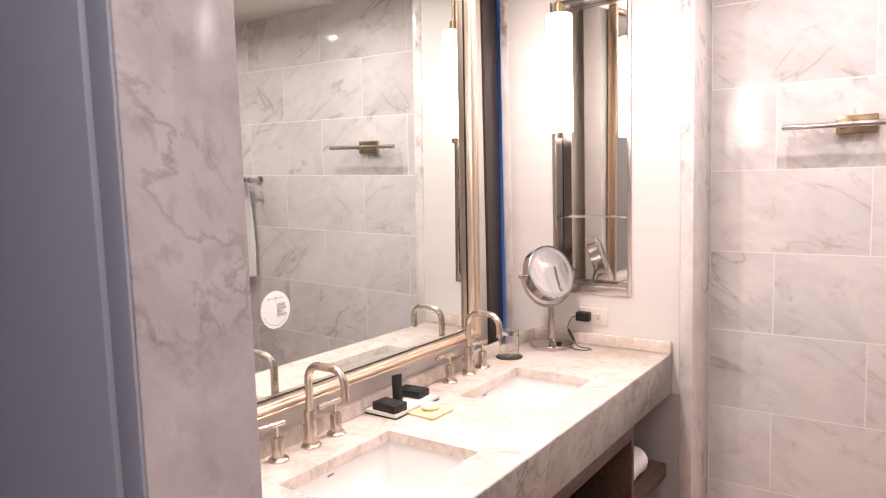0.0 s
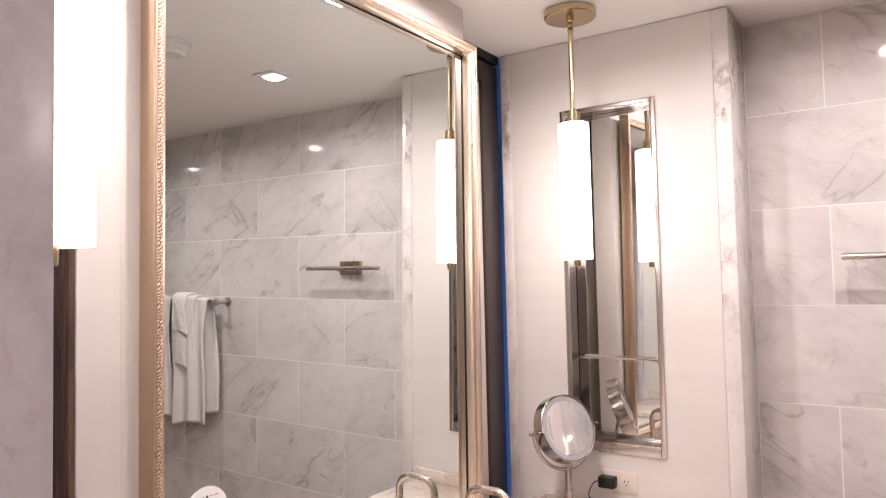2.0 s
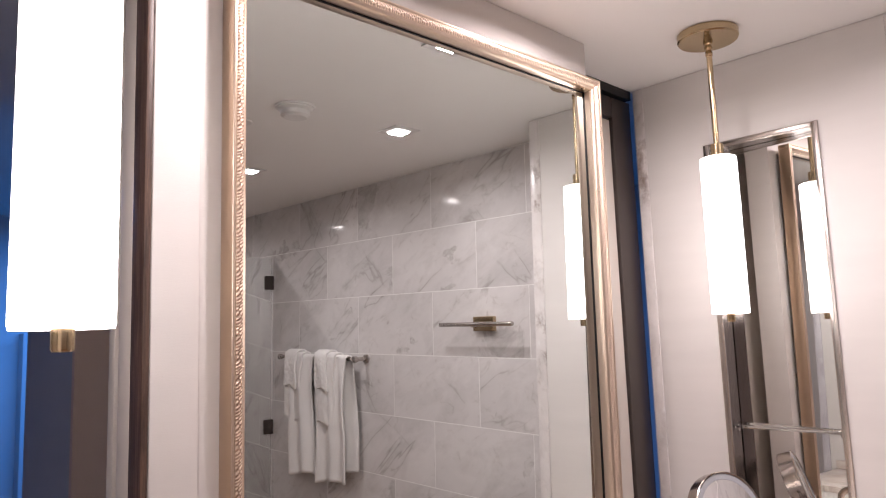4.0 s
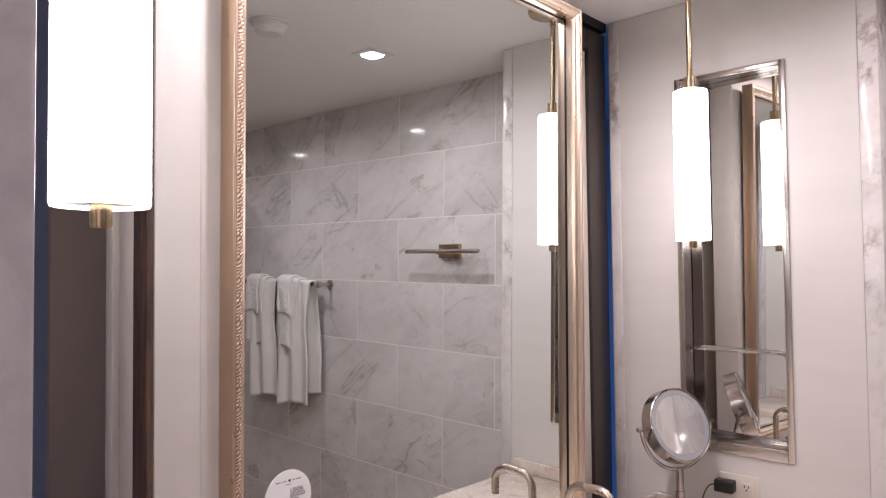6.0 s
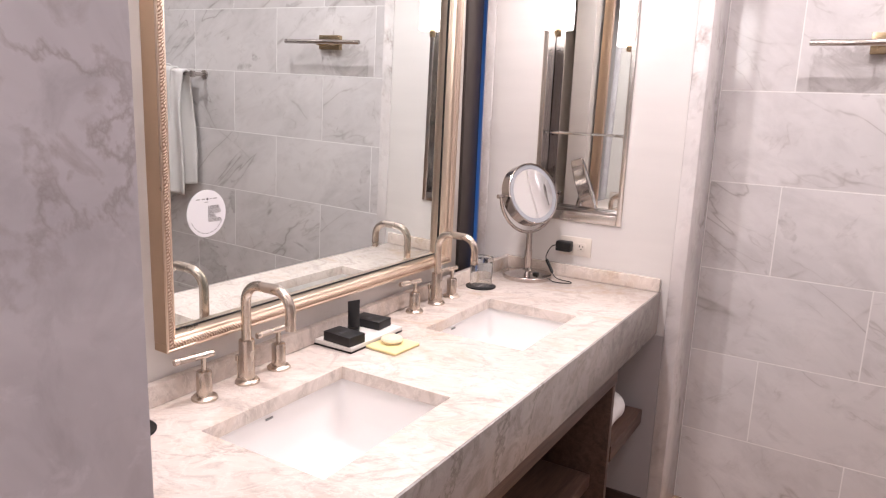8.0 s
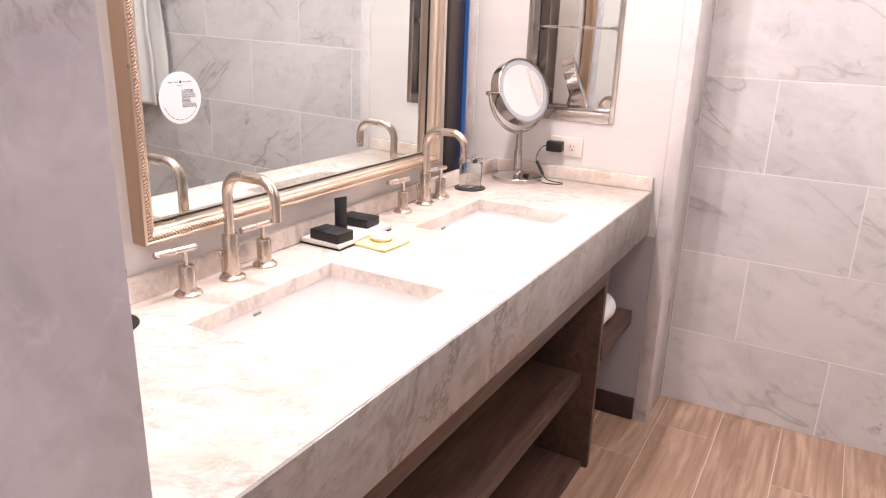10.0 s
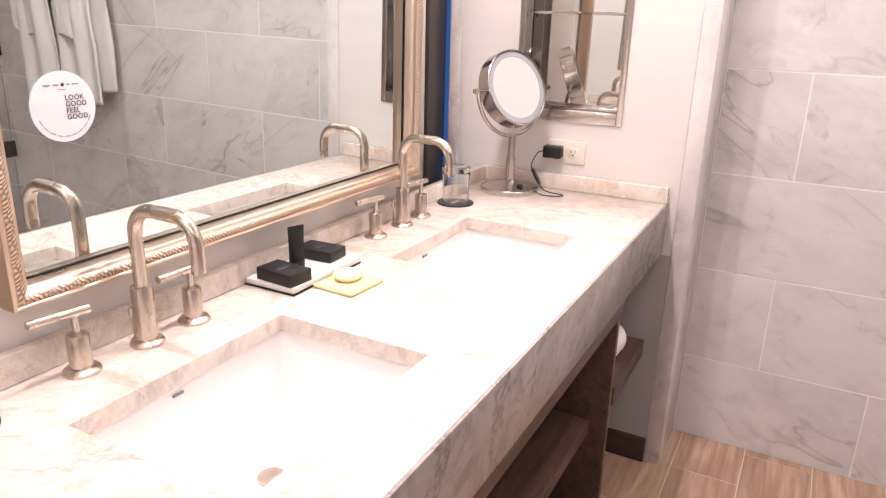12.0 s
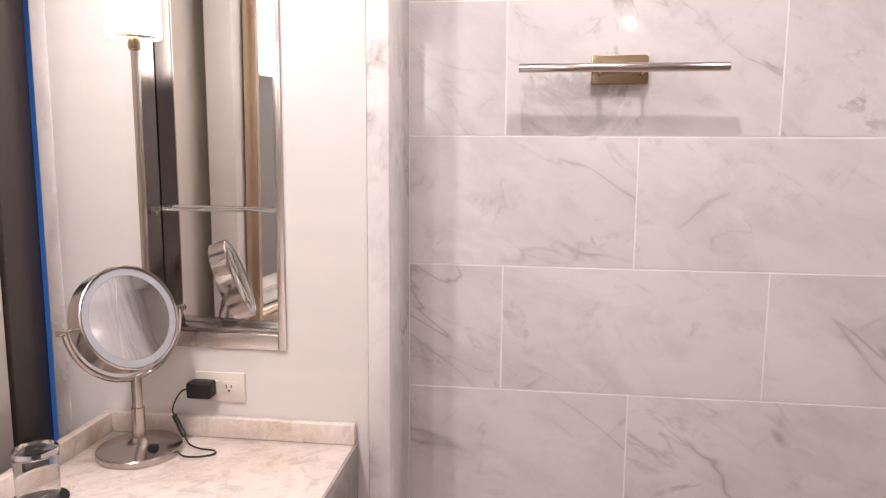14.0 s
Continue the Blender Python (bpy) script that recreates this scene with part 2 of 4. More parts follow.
# the bluish tint is blue room light put into the wall's colour
M_GREYWALL = painted("grey_paint_blue_lit", (0.40, 0.44, 0.54), 0.6, 200.0, 0.18)
M_UNDER = painted("under_wall_grey", (0.42, 0.39, 0.39), 0.65, 200.0, 0.12)
M_GROUT = painted("grout", (0.84, 0.82, 0.80), 0.9, 300.0, 0.2)
M_FGROUT = painted("floor_grout", (0.66, 0.55, 0.45), 0.9, 300.0, 0.2)
M_PLANK = plank_tile("wood_look_tile")
M_DARKWOOD = wood("brown_veneer", (0.135, 0.075, 0.052), (0.05, 0.025, 0.018), 0.42, (5.0, 0.4, 5.0), True, 1.2)
M_JAMBWOOD = wood("wenge_jamb", (0.17, 0.10, 0.072), (0.028, 0.016, 0.012), 0.45, (9.0, 9.0, 0.5), False, 2.2)
M_BRONZE = painted("bronze_lacquer", (0.062, 0.048, 0.043), 0.32, 300.0, 0.04)
M_INSET = painted("cream_inset", (0.70, 0.64, 0.58), 0.5, 220.0, 0.1)
M_NICKEL = metal("brushed_nickel", (0.62, 0.54, 0.47), 0.27, (3, 3, 60))
M_STEEL = metal("brushed_steel", (0.60, 0.56, 0.53), 0.22, (2, 2, 50))
M_POLISHED = metal("polished_steel", (0.48, 0.435, 0.41), 0.19, (2, 2, 50))
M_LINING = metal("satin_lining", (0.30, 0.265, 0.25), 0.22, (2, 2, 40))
M_BRASS = metal("satin_brass", (0.56, 0.44, 0.28), 0.24, (2, 2, 40))
M_GILT = gilt("champagne_gilt", (0.84, 0.69, 0.56), (0.30, 0.19, 0.13))
M_GILTFLAT = metal("champagne_leaf", (0.80, 0.66, 0.53), 0.30, (20, 20, 20))
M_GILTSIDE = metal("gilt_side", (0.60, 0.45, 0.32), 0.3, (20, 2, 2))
M_MIRROR = plain("silvered_mirror", (0.80, 0.85, 0.84), 0.0, 1.0)
M_NICHEGLASS = plain("niche_mirror", (0.88, 0.87, 0.85), 0.0, 1.0)
M_MAG = plain("magnifier_mirror", (0.9, 0.9, 0.9), 0.02, 1.0)
M_SHADE = plain("lit_opal_glass", (1.0, 0.93, 0.87), 0.35, emit=PENDANT_GLOW)
M_LED = plain("downlight_lens", (1.0, 0.92, 0.85), 0.4, emit=14.0)
M_CERAMIC = plain("white_ceramic", (0.86, 0.835, 0.815), 0.08)
M_GLASS = plain("clear_glass", (0.97, 0.985, 0.98), 0.0, trans=1.0, ior=1.47)
M_BLACK = plain("black_rubber", (0.007, 0.0065, 0.0065), 0.45)
M_INK = plain("print_ink", (0.03, 0.03, 0.035), 0.6)
M_GREYINK = plain("grey_ink", (0.3, 0.3, 0.3), 0.6)
M_FAINTINK = plain("faint_print", (0.05, 0.05, 0.055), 0.6)
M_BOX = painted("black_carton", (0.005, 0.0047, 0.006), 0.5, 200.0, 0.1)
M_TRAY = painted("white_tray", (0.75, 0.72, 0.69), 0.4, 200.0, 0.05)
M_CREAM = painted("cream_cloth", (0.82, 0.70, 0.36), 0.9, 400.0, 0.4)
M_SOAP = plain("cream_soap", (0.80, 0.68, 0.50), 0.4)
M_TOWEL = painted("white_terry", (0.82, 0.80, 0.78), 0.95, 420.0, 0.9)
M_PLASTIC = painted("ivory_plastic", (0.70, 0.64, 0.57), 0.35, 200.0, 0.02)
M_WHITEPL = painted("white_plastic", (0.75, 0.74, 0.73), 0.4, 200.0, 0.02)
M_PAPER = painted("white_vinyl", (0.82, 0.82, 0.84), 0.5, 200.0, 0.02)
M_BASEB = wood("dark_baseboard", (0.06, 0.03, 0.024), (0.03, 0.016, 0.014), 0.35, (1, 1, 6), False)
M_BEDWALL = painted("bedroom_paint", (0.62, 0.62, 0.64), 0.7, 200.0, 0.1)
M_TAUPE = painted("taupe_panel", (0.86, 0.66, 0.54), 0.55, 200.0, 0.05)
M_CURTAIN = painted("navy_curtain", (0.05, 0.06, 0.10), 0.9, 200.0, 0.3)
M_CARPET = painted("carpet", (0.16, 0.15, 0.16), 0.95, 300.0, 0.8)


# ---- mesh helpers ----
def box(bm, x0, y0, z0, x1, y1, z1, bev=0.0, seg=2):
    m = Matrix.LocRotScale(((x0 + x1) / 2, (y0 + y1) / 2, (z0 + z1) / 2), None, (abs(x1 - x0), abs(y1 - y0), abs(z1 - z0)))
    vs = bmesh.ops.create_cube(bm, size=1.0, matrix=m)["verts"]
    if bev:
        es = list({e for v in vs for e in v.link_edges})
        bmesh.ops.bevel(bm, geom=es, offset=bev, segments=seg, affect="EDGES", profile=0.5)
    return bm


def sweep(bm, pts, radii, seg=16, caps=True):
    """A round tube along pts."""
    pts = [Vector(p) for p in pts]
    if not isinstance(radii, (list, tuple)):
        radii = [radii] * len(pts)
    rings, up = [], None
    for i, p in enumerate(pts):
        d = (pts[min(i + 1, len(pts) - 1)] - pts[max(i - 1, 0)]).normalized()
        if up is None:
            up = d.orthogonal().normalized()
        up = (up - d * up.dot(d)).normalized()
        side = d.cross(up)
        rings.append([bm.verts.new(p + radii[i] * (math.cos(a) * up + math.sin(a) * side))
                      for a in (2 * math.pi * k / seg for k in range(seg))])
    for a, b in zip(rings, rings[1:]):
        for k in range(seg):
            bm.faces.new((a[k], a[(k + 1) % seg], b[(k + 1) % seg], b[k]))
    if caps:
        bm.faces.new(rings[0][::-1])
        bm.faces.new(rings[-1])
    return bm


def lathe(bm, profile, seg=40, centre=(0, 0, 0)):
    """Turns a profile of (radius, height) about the z axis."""
    c = Vector(centre)
    rings = []
    for r, z in profile:
        if r < 1e-6:
            rings.append([bm.verts.new(c + Vector((0, 0, z)))])
        else:
            rings.append([bm.verts.new(c + Vector((r * math.cos(a), r * math.sin(a), z)))
                          for a in (2 * math.pi * k / seg for k in range(seg))])
    for a, b in zip(rings, rings[1:]):
        for k in range(seg):
            k2 = (k + 1) % seg
            if len(a) == 1 and len(b) == 1:
                continue
            if len(a) == 1:
                bm.faces.new((a[0], b[k2], b[k]))
            elif len(b) == 1:
                bm.faces.new((a[k], a[k2], b[0]))
            else:
                bm.faces.new((a[k], a[k2], b[k2], b[k]))
    return bm


def holed(bm, us, vs, holes, w0, w1, place):
    """A slab from w0 to w1 on the grid us x vs, without the cells in holes; place maps (u, v, w) to a point."""
    made = {}

    def vert(i, j, k):
        if (i, j, k) not in made:
            made[i, j, k] = bm.verts.new(place(us[i], vs[j], (w0, w1)[k]))
        return made[i, j, k]

    nu, nv = len(us) - 1, len(vs) - 1
    full = {(i, j) for i in range(nu) for j in range(nv)} - set(holes)
    for i, j in full:
        for k in (0, 1):
            bm.faces.new([vert(a, b, k) for a, b in ((i, j), (i + 1, j), (i + 1, j + 1), (i, j + 1))])
        for di, dj, ends in ((-1, 0, ((i, j), (i, j + 1))), (1, 0, ((i + 1, j), (i + 1, j + 1))), (0, -1, ((i, j), (i + 1, j))), (0, 1, ((i, j + 1), (i + 1, j + 1)))):
            if (i + di, j + dj) not in full:
                (a, b), (c, d) = ends
                bm.faces.new((vert(a, b, 0), vert(c, d, 0), vert(c, d, 1), vert(a, b, 1)))
    bmesh.ops.recalc_face_normals(bm, faces=bm.faces[:])
    return bm


def obj(name, bm, material, sharp=35, weld=True):
    if weld:
        bmesh.ops.remove_doubles(bm, verts=bm.verts[:], dist=1e-6)
    bmesh.ops.recalc_face_normals(bm, faces=bm.faces[:])
    me = bpy.data.meshes.new(name)
    bm.to_mesh(me)
    bm.free()
    me.polygons.foreach_set("use_smooth", [True] * len(me.polygons))
    me.set_sharp_from_angle(angle=radians(sharp))
    me.materials.append(material)
    return new(name, me)


def part(name, bm, material, parent, label="", sharp=35):
    ob = obj(name, bm, material, sharp)
    ob.parent = parent
    return tagged(ob, label)


def root(name, m, label, category, group="", kind=""):
    ob = new(name)
    ob.empty_display_size = 0.05
    ob.matrix_world = m
    return tagged(ob, label, category, group, kind)


def structure(name, bm, material, label="", sharp=35):
    return tagged(obj(name, bm, material, sharp), label, kind="structure")


def B(*a, bev=0.0, seg=2):
    return box(bmesh.new(), *a, bev=bev, seg=seg)


# ---- structure: floor, ceiling, walls ----
structure("floor", B(-1.46, -1.6, -0.1, 2.75, 3.1, -0.0012), M_FGROUT, "wood-look plank tile floor with thin grout joints")
structure("bedroom_floor", B(-5.1, -2.1, -0.1, -1.464, 4.1, -0.004), M_CARPET, "dark carpet of the adjoining bedroom")
structure("ceiling", B(-5.1, -2.1, CEIL, 2.75, 4.1, CEIL + 0.1), M_CEIL, "smooth white painted ceiling with recessed lights")

# the wall behind the vanity: solid in the middle, open at both ends above the counter
structure("wall_vanity", B(-1.43, 0.987, 0, WALL_X, 2.172, CEIL - 0.002, bev=0.003), M_WALL, "off-white linen wallcovering behind the vanity mirror")
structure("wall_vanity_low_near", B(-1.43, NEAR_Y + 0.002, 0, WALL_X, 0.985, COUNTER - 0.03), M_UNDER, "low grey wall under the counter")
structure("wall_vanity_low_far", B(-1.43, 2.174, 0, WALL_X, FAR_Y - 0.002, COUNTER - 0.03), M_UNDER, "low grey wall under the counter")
structure("trim_wall_edge", B(WALL_X + 0.001, 0.9875, COUNTER + 0.046, WALL_X + 0.010, 1.062, CEIL - 0.004, bev=0.003), M_WALL, "raised off-white edge band of the vanity wall")
structure("trim_jamb_inner", B(-1.425, 0.976, COUNTER + 0.046, -1.3765, 0.9868, CEIL - 0.004, bev=0.002), M_INSET, "cream inner strip of the jamb")
structure("trim_jamb", B(-1.376, 0.976, COUNTER + 0.046, WALL_X + 0.009, 0.9868, CEIL - 0.004, bev=0.002), M_JAMBWOOD, "dark wenge wood jamb with open grain")

# end walls of the vanity, capped with marble
NICHE = (-1.222, -0.922, 1.082, 2.185)


def end_wall(name, y_face, y_back, x_end):
    """An end wall whose face at y_face looks into the vanity; the niche goes into it."""
    d = 0.115 if y_back > y_face else -0.115
    xs = [-1.43, NICHE[0], NICHE[1], x_end]
    zs = [0.0, NICHE[2], NICHE[3], CEIL - 0.002]
    bm = bmesh.new()
    holed(bm, xs, zs, [(1, 1)], y_face, y_face + d, lambda u, v, w: (u, w, v))
    box(bm, -1.43, y_face + d + (0.001 if d > 0 else -0.001), 0, x_end, y_back, CEIL - 0.002)
    return structure(name, bm, M_WALL, "off-white linen wallcovering on a short end wall")


end_wall("wall_end_far", FAR_Y, TILE_Y, -0.7275)
end_wall("wall_end_near", NEAR_Y, 0.4645, -0.722)
structure("trim_cap_far_front", B(-0.727, FAR_Y - 0.003, 0, -0.679, TILE_Y - 0.002, CEIL - 0.003, bev=0.003), M_CAP, "veined white marble cap on a wall end")
structure("trim_cap_far_back", B(-1.467, FAR_Y - 0.003, 0, -1.4305, TILE_Y - 0.002, CEIL - 0.003, bev=0.003), M_CAP, "veined white marble cap on a wall end")
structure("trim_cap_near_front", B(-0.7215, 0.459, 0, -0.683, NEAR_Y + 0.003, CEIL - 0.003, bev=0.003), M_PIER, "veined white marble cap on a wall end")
structure("trim_cap_near_back", B(-1.467, 0.459, 0, -1.4305, NEAR_Y + 0.003, CEIL - 0.003, bev=0.003), M_CAP, "veined white marble cap on a wall end")
structure("wall_hall_face", B(-1.43, 0.446, 0, -0.726, 0.464, CEIL - 0.003, bev=0.003), M_GREYWALL, "grey painted wall beside the entry, blue light put into its colour")
structure("trim_hall_edge", B(-0.7255, 0.4535, 0, -0.684, 0.4585, CEIL - 0.003, bev=0.002), M_GREYWALL, "grey painted edge strip beside the marble cap, blue light put into its colour")

# outer walls that close the place
structure("wall_north", B(-0.7215, TILE_Y + 0.0008, 0, 2.75, 3.1, CEIL - 0.001), M_GROUT, "tiled wall of large veined marble tiles")
structure("wall_east", B(2.65, -1.6, 0, 2.75, TILE_Y + 0.001, CEIL - 0.001), M_WALL, "plain off-white wall")
structure("wall_south", B(-1.46, -1.7, 0, 2.75, -1.6, CEIL - 0.001), M_WALL, "plain off-white wall")
structure("wall_bedroom_west", B(-5.1, -2.1, 0, -5.0, 4.1, CEIL - 0.001), M_BEDWALL, "pale bedroom wall in blue light")
structure("wall_bedroom_north", B(-5.0, 4.0, 0, -1.47, 4.1, CEIL - 0.001), M_BEDWALL, "pale bedroom wall in blue light")
structure("wall_bedroom_south", B(-5.0, -2.1, 0, -1.46, -2.0, CEIL - 0.001), M_BEDWALL, "pale bedroom wall in blue light")
structure("wall_bedroom_pier", B(-2.78, 1.172, 0, -2.305, 2.3, CEIL - 0.001), M_BEDWALL, "bedroom partition in blue light")
structure("wall_bedroom_panel", B(-2.304, 1.165, 0, -2.285, 2.3, CEIL - 0.003), M_TAUPE, "taupe panelled face of a bedroom partition")
structure("wall_closing_north", B(-1.47, TILE_Y + 0.002, 0, -0.723, 4.0, CEIL - 0.001), M_BEDWALL, "plain bedroom wall")
structure("baseboard", B(-1.3, FAR_Y - 0.014, 0.0, -0.7280, FAR_Y - 0.001, 0.085, bev=0.003), M_BASEB, "dark brown baseboard on the end wall")
# thin grey panel over the off-white end wall, below the counter
structure("trim_under_panel", B(-1.328, FAR_Y - 0.006, 0.086, -0.7280, FAR_Y - 0.0005, 0.695), M_UNDER, "thin grey panel on the end wall under the counter")

# ---- vanity counter, splash and sinks ----
SINKS = [(1.065, 1.46), (1.81, 2.18)]
SX0, SX1 = -1.168, -0.88
FRONT_X = -0.751
TOP_T = 0.03

counter = root("vanity_counter", pose(0, 0, 0), "long cream quartzite counter with deep apron and two sink cut-outs", "counter")
bm = bmesh.new()
holed(bm, [WALL_X + 0.001, SX0, SX1, FRONT_X - 0.0061], [NEAR_Y + 0.001, 1.065, 1.46, 1.81, 2.18, FAR_Y - 0.001], [(1, 1), (1, 3)],
      COUNTER - TOP_T, COUNTER, lambda u, v, w: (u, v, w))
edges = [e for e in bm.edges if all(abs(v.co.z - COUNTER) < 1e-5 for v in e.verts) and len(e.link_faces) == 2 and abs(e.calc_face_angle(0)) > 1 and min(v.co.x for v in e.verts) < FRONT_X - 0.01]
bmesh.ops.bevel(bm, geom=edges, offset=0.003, segments=2, affect="EDGES", profile=0.5)
part("worktop", bm, M_STONE, counter)
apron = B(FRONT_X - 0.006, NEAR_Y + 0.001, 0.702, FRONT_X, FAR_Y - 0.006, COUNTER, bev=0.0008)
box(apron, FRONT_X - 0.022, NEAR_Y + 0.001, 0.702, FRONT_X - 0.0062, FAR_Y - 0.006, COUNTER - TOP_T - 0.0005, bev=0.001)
part("apron", apron, M_APRON, counter, "deep grey-veined stone apron, front shade put into its darker colour")
part("backsplash", B(WALL_X + 0.0015, NEAR_Y + 0.0015, COUNTER + 0.0005, WALL_X + 0.022, FAR_Y - 0.022, COUNTER + 0.045, bev=0.002), M_STONE, counter)
part("end_splash", B(WALL_X + 0.0015, FAR_Y - 0.0215, COUNTER + 0.0005, FRONT_X - 0.004, FAR_Y - 0.002, COUNTER + 0.045, bev=0.002), M_STONE, counter)
part("near_end_splash", B(WALL_X + 0.023, NEAR_Y + 0.002, COUNTER + 0.0005, FRONT_X - 0.004, NEAR_Y + 0.02, COUNTER + 0.045, bev=0.002), M_STONE, counter)


def superellipse(cx, cy, hx, hy, z, n, count=48):
    out = []
    for k in range(count):
        a = 2 * math.pi * (k + 0.5) / count
        c, s = math.cos(a), math.sin(a)
        out.append(Vector((cx + hx * math.copysign(abs(c) ** (2 / n), c), cy + hy * math.copysign(abs(s) ** (2 / n), s), z)))
    return out


def sink(y0, y1):
    cx, cy = (SX0 + SX1) / 2, (y0 + y1) / 2
    hx, hy = (SX1 - SX0) / 2 + 0.008, (y1 - y0) / 2 + 0.008
    s = root("sink", pose(cx, cy, COUNTER - TOP_T), "white ceramic undermount sink with a small dark print mark", "sink", "sinks in the counter")
    bm = bmesh.new()
    rings = []
    for fx, z, n in ((1.06, -0.002, 16), (1.0, -0.002, 16), (0.985, -0.02, 14), (0.95, -0.085, 10), (0.88, -0.125, 7), (0.72, -0.142, 5), (0.3, -0.149, 3), (0.08, -0.152, 2)):
        rings.append([bm.verts.new(v) for v in superellipse(0, 0, hx * fx, hy * fx, z, n)])
    for a, b in zip(rings, rings[1:]):
        for k in range(len(a)):
            bm.faces.new((a[k], a[(k + 1) % len(a)], b[(k + 1) % len(a)], b[k]))
    bm.faces.new(rings[-1])
    basin = part("basin", bm, M_CERAMIC, s, sharp=60)
    bm = lathe(bmesh.new(), [(0, 0.006), (0.012, 0.006), (0.021, 0.003), (0.023, 0.0), (0.023, -0.004)], 32, (-0.028, 0.028, -0.1475))
    part("drain", bm, M_NICKEL, basin, "brushed nickel drain")
    # small dark print on the basin's back wall, made as a thin block
    box(bm := bmesh.new(), -hx * 0.990, -0.036, -0.0165, -hx * 0.970, -0.016, -0.0120, bev=0.001)
    part("basin_print", bm, M_GREYINK, basin, "small dark print mark on the basin wall")
    return s


for y0, y1 in SINKS:
    sink(y0, y1)


# ---- taps ----
def arc(cx, cz, r, a0, a1, n):
    return [(cx + r * math.cos(a), 0, cz + r * math.sin(a)) for a in (radians(a0 + (a1 - a0) * k / n) for k in range(n + 1))]


def spout(y):
    f = root("faucet", pose(-1.270, y, COUNTER), "brushed nickel high-arc faucet spout on the counter", "faucet", "faucets at the sinks")
    part("base", lathe(bmesh.new(), [(0, 0), (0.026, 0), (0.026, 0.004), (0.023, 0.008), (0.0175, 0.010), (0.0165, 0.010), (0.0165, 0.092), (0.0155, 0.095), (0.0105, 0.095)], 36), M_NICKEL, f)
    pts = [(0, 0, 0.09), (0, 0, 0.175)] + arc(0.04, 0.177, 0.04, 180, 90, 10) + arc(0.085, 0.177, 0.04, 90, 0, 10) + [(0.125, 0, 0.14)]
    part("spout", sweep(bmesh.new(), pts, 0.0105, 20), M_NICKEL, f)
    part("lift_rod", sweep(bmesh.new(), [(-0.024, -0.004, 0.0), (-0.024, -0.004, 0.042), (-0.024, -0.004, 0.044), (-0.024, -0.004, 0.056)], [0.002, 0.002, 0.005, 0.005], 12), M_NICKEL, f)
    return f


def tap_handle(y, turn):
    h = root("tap_handle", pose(-1.274, y, COUNTER, 0, 0, turn), "brushed nickel lever tap handle on the counter", "tap", "tap handles")
    part("base", lathe(bmesh.new(), [(0, 0), (0.026, 0), (0.026, 0.004), (0.022, 0.008), (0.0165, 0.010), (0.0155, 0.010), (0.0155, 0.056), (0.0140, 0.059), (0.0055, 0.060), (0.0055, 0.092)], 32), M_NICKEL, h)
    part("lever", sweep(bmesh.new(), [(-0.062, 0, 0.091), (-0.061, 0, 0.091), (0.021, 0, 0.091), (0.022, 0, 0.091)], [0.0055, 0.0068, 0.0068, 0.0055], 16), M_NICKEL, h)
    return h


for y in (1.270, 2.026):
    spout(y)
for y, turn in ((1.161, 80), (1.367, 88), (1.914, 80), (2.122, 82)):
    tap_handle(y, turn)

# ---- large gilt mirror ----
FY0, FY1, FZ0, FZ1 = 1.099, 2.139, 0.956, 2.304
FW = 0.028
# the mirror leans a little forward at the top
HANG = pose(MIRROR_X + 0.004, 1.6, 1.6, 0, 0.66, -0.70) @ pose(-MIRROR_X, -1.6, -1.6)
mirror = root("wall_mirror", HANG, "tall rectangular wall mirror in an ornate champagne gilt frame", "mirror")
part("glass", B(MIRROR_X - 0.004, FY0 + FW - 0.006, FZ0 + FW - 0.006, MIRROR_X, FY1 - FW + 0.006, FZ1 - FW + 0.006), M_MIRROR, mirror, "silvered mirror glass")


def rail(a, b, inward, w0, w1, profile, columns, step, carved):
    """A strip of one mitred side of the frame from corner a to corner b (y, z), between the widths w0 and w1."""
    a, b, n = Vector(a), Vector(b), Vector(inward)
    d = b - a
    length = d.length
    d = d / length
    count = int(length / step)
    bm = bmesh.new()
    rows = []
    for i in range(count + 1):
        row = []
        for k in range(columns + 1):
            f = k / columns
            w = w0 + (w1 - w0) * f
            s = w + (length - 2 * w) * i / count
            rel = 0.0
            if carved:
                # a running vine: a wavy stem with leaves slanting off it to both sides
                v = f - 0.5 - 0.20 * math.sin(s * 2 * math.pi / 0.034)
                leaf = math.sin(s * 2 * math.pi / 0.0062 + 9.0 * abs(v) * (1 if v > 0 else -1) + (1.4 if v > 0 else 0.0))
                stem = math.exp(-(v / 0.09) ** 2)
                edge = min(1.0, 6 * f, 6 * (1 - f))
                rel = edge * (0.00065 * leaf * (1 - 0.5 * stem) + 0.0006 * stem + 0.0005 * noise.noise((s * 210, w * 260, a.x)))
            p = a + d * s + n * w
            row.append(bm.verts.new((profile(f) + rel, p.x, p.y)))
        rows.append(row)
    for r0, r1 in zip(rows, rows[1:]):
        for k in range(columns):
            bm.faces.new((r0[k], r0[k + 1], r1[k + 1], r1[k]))
    return bm


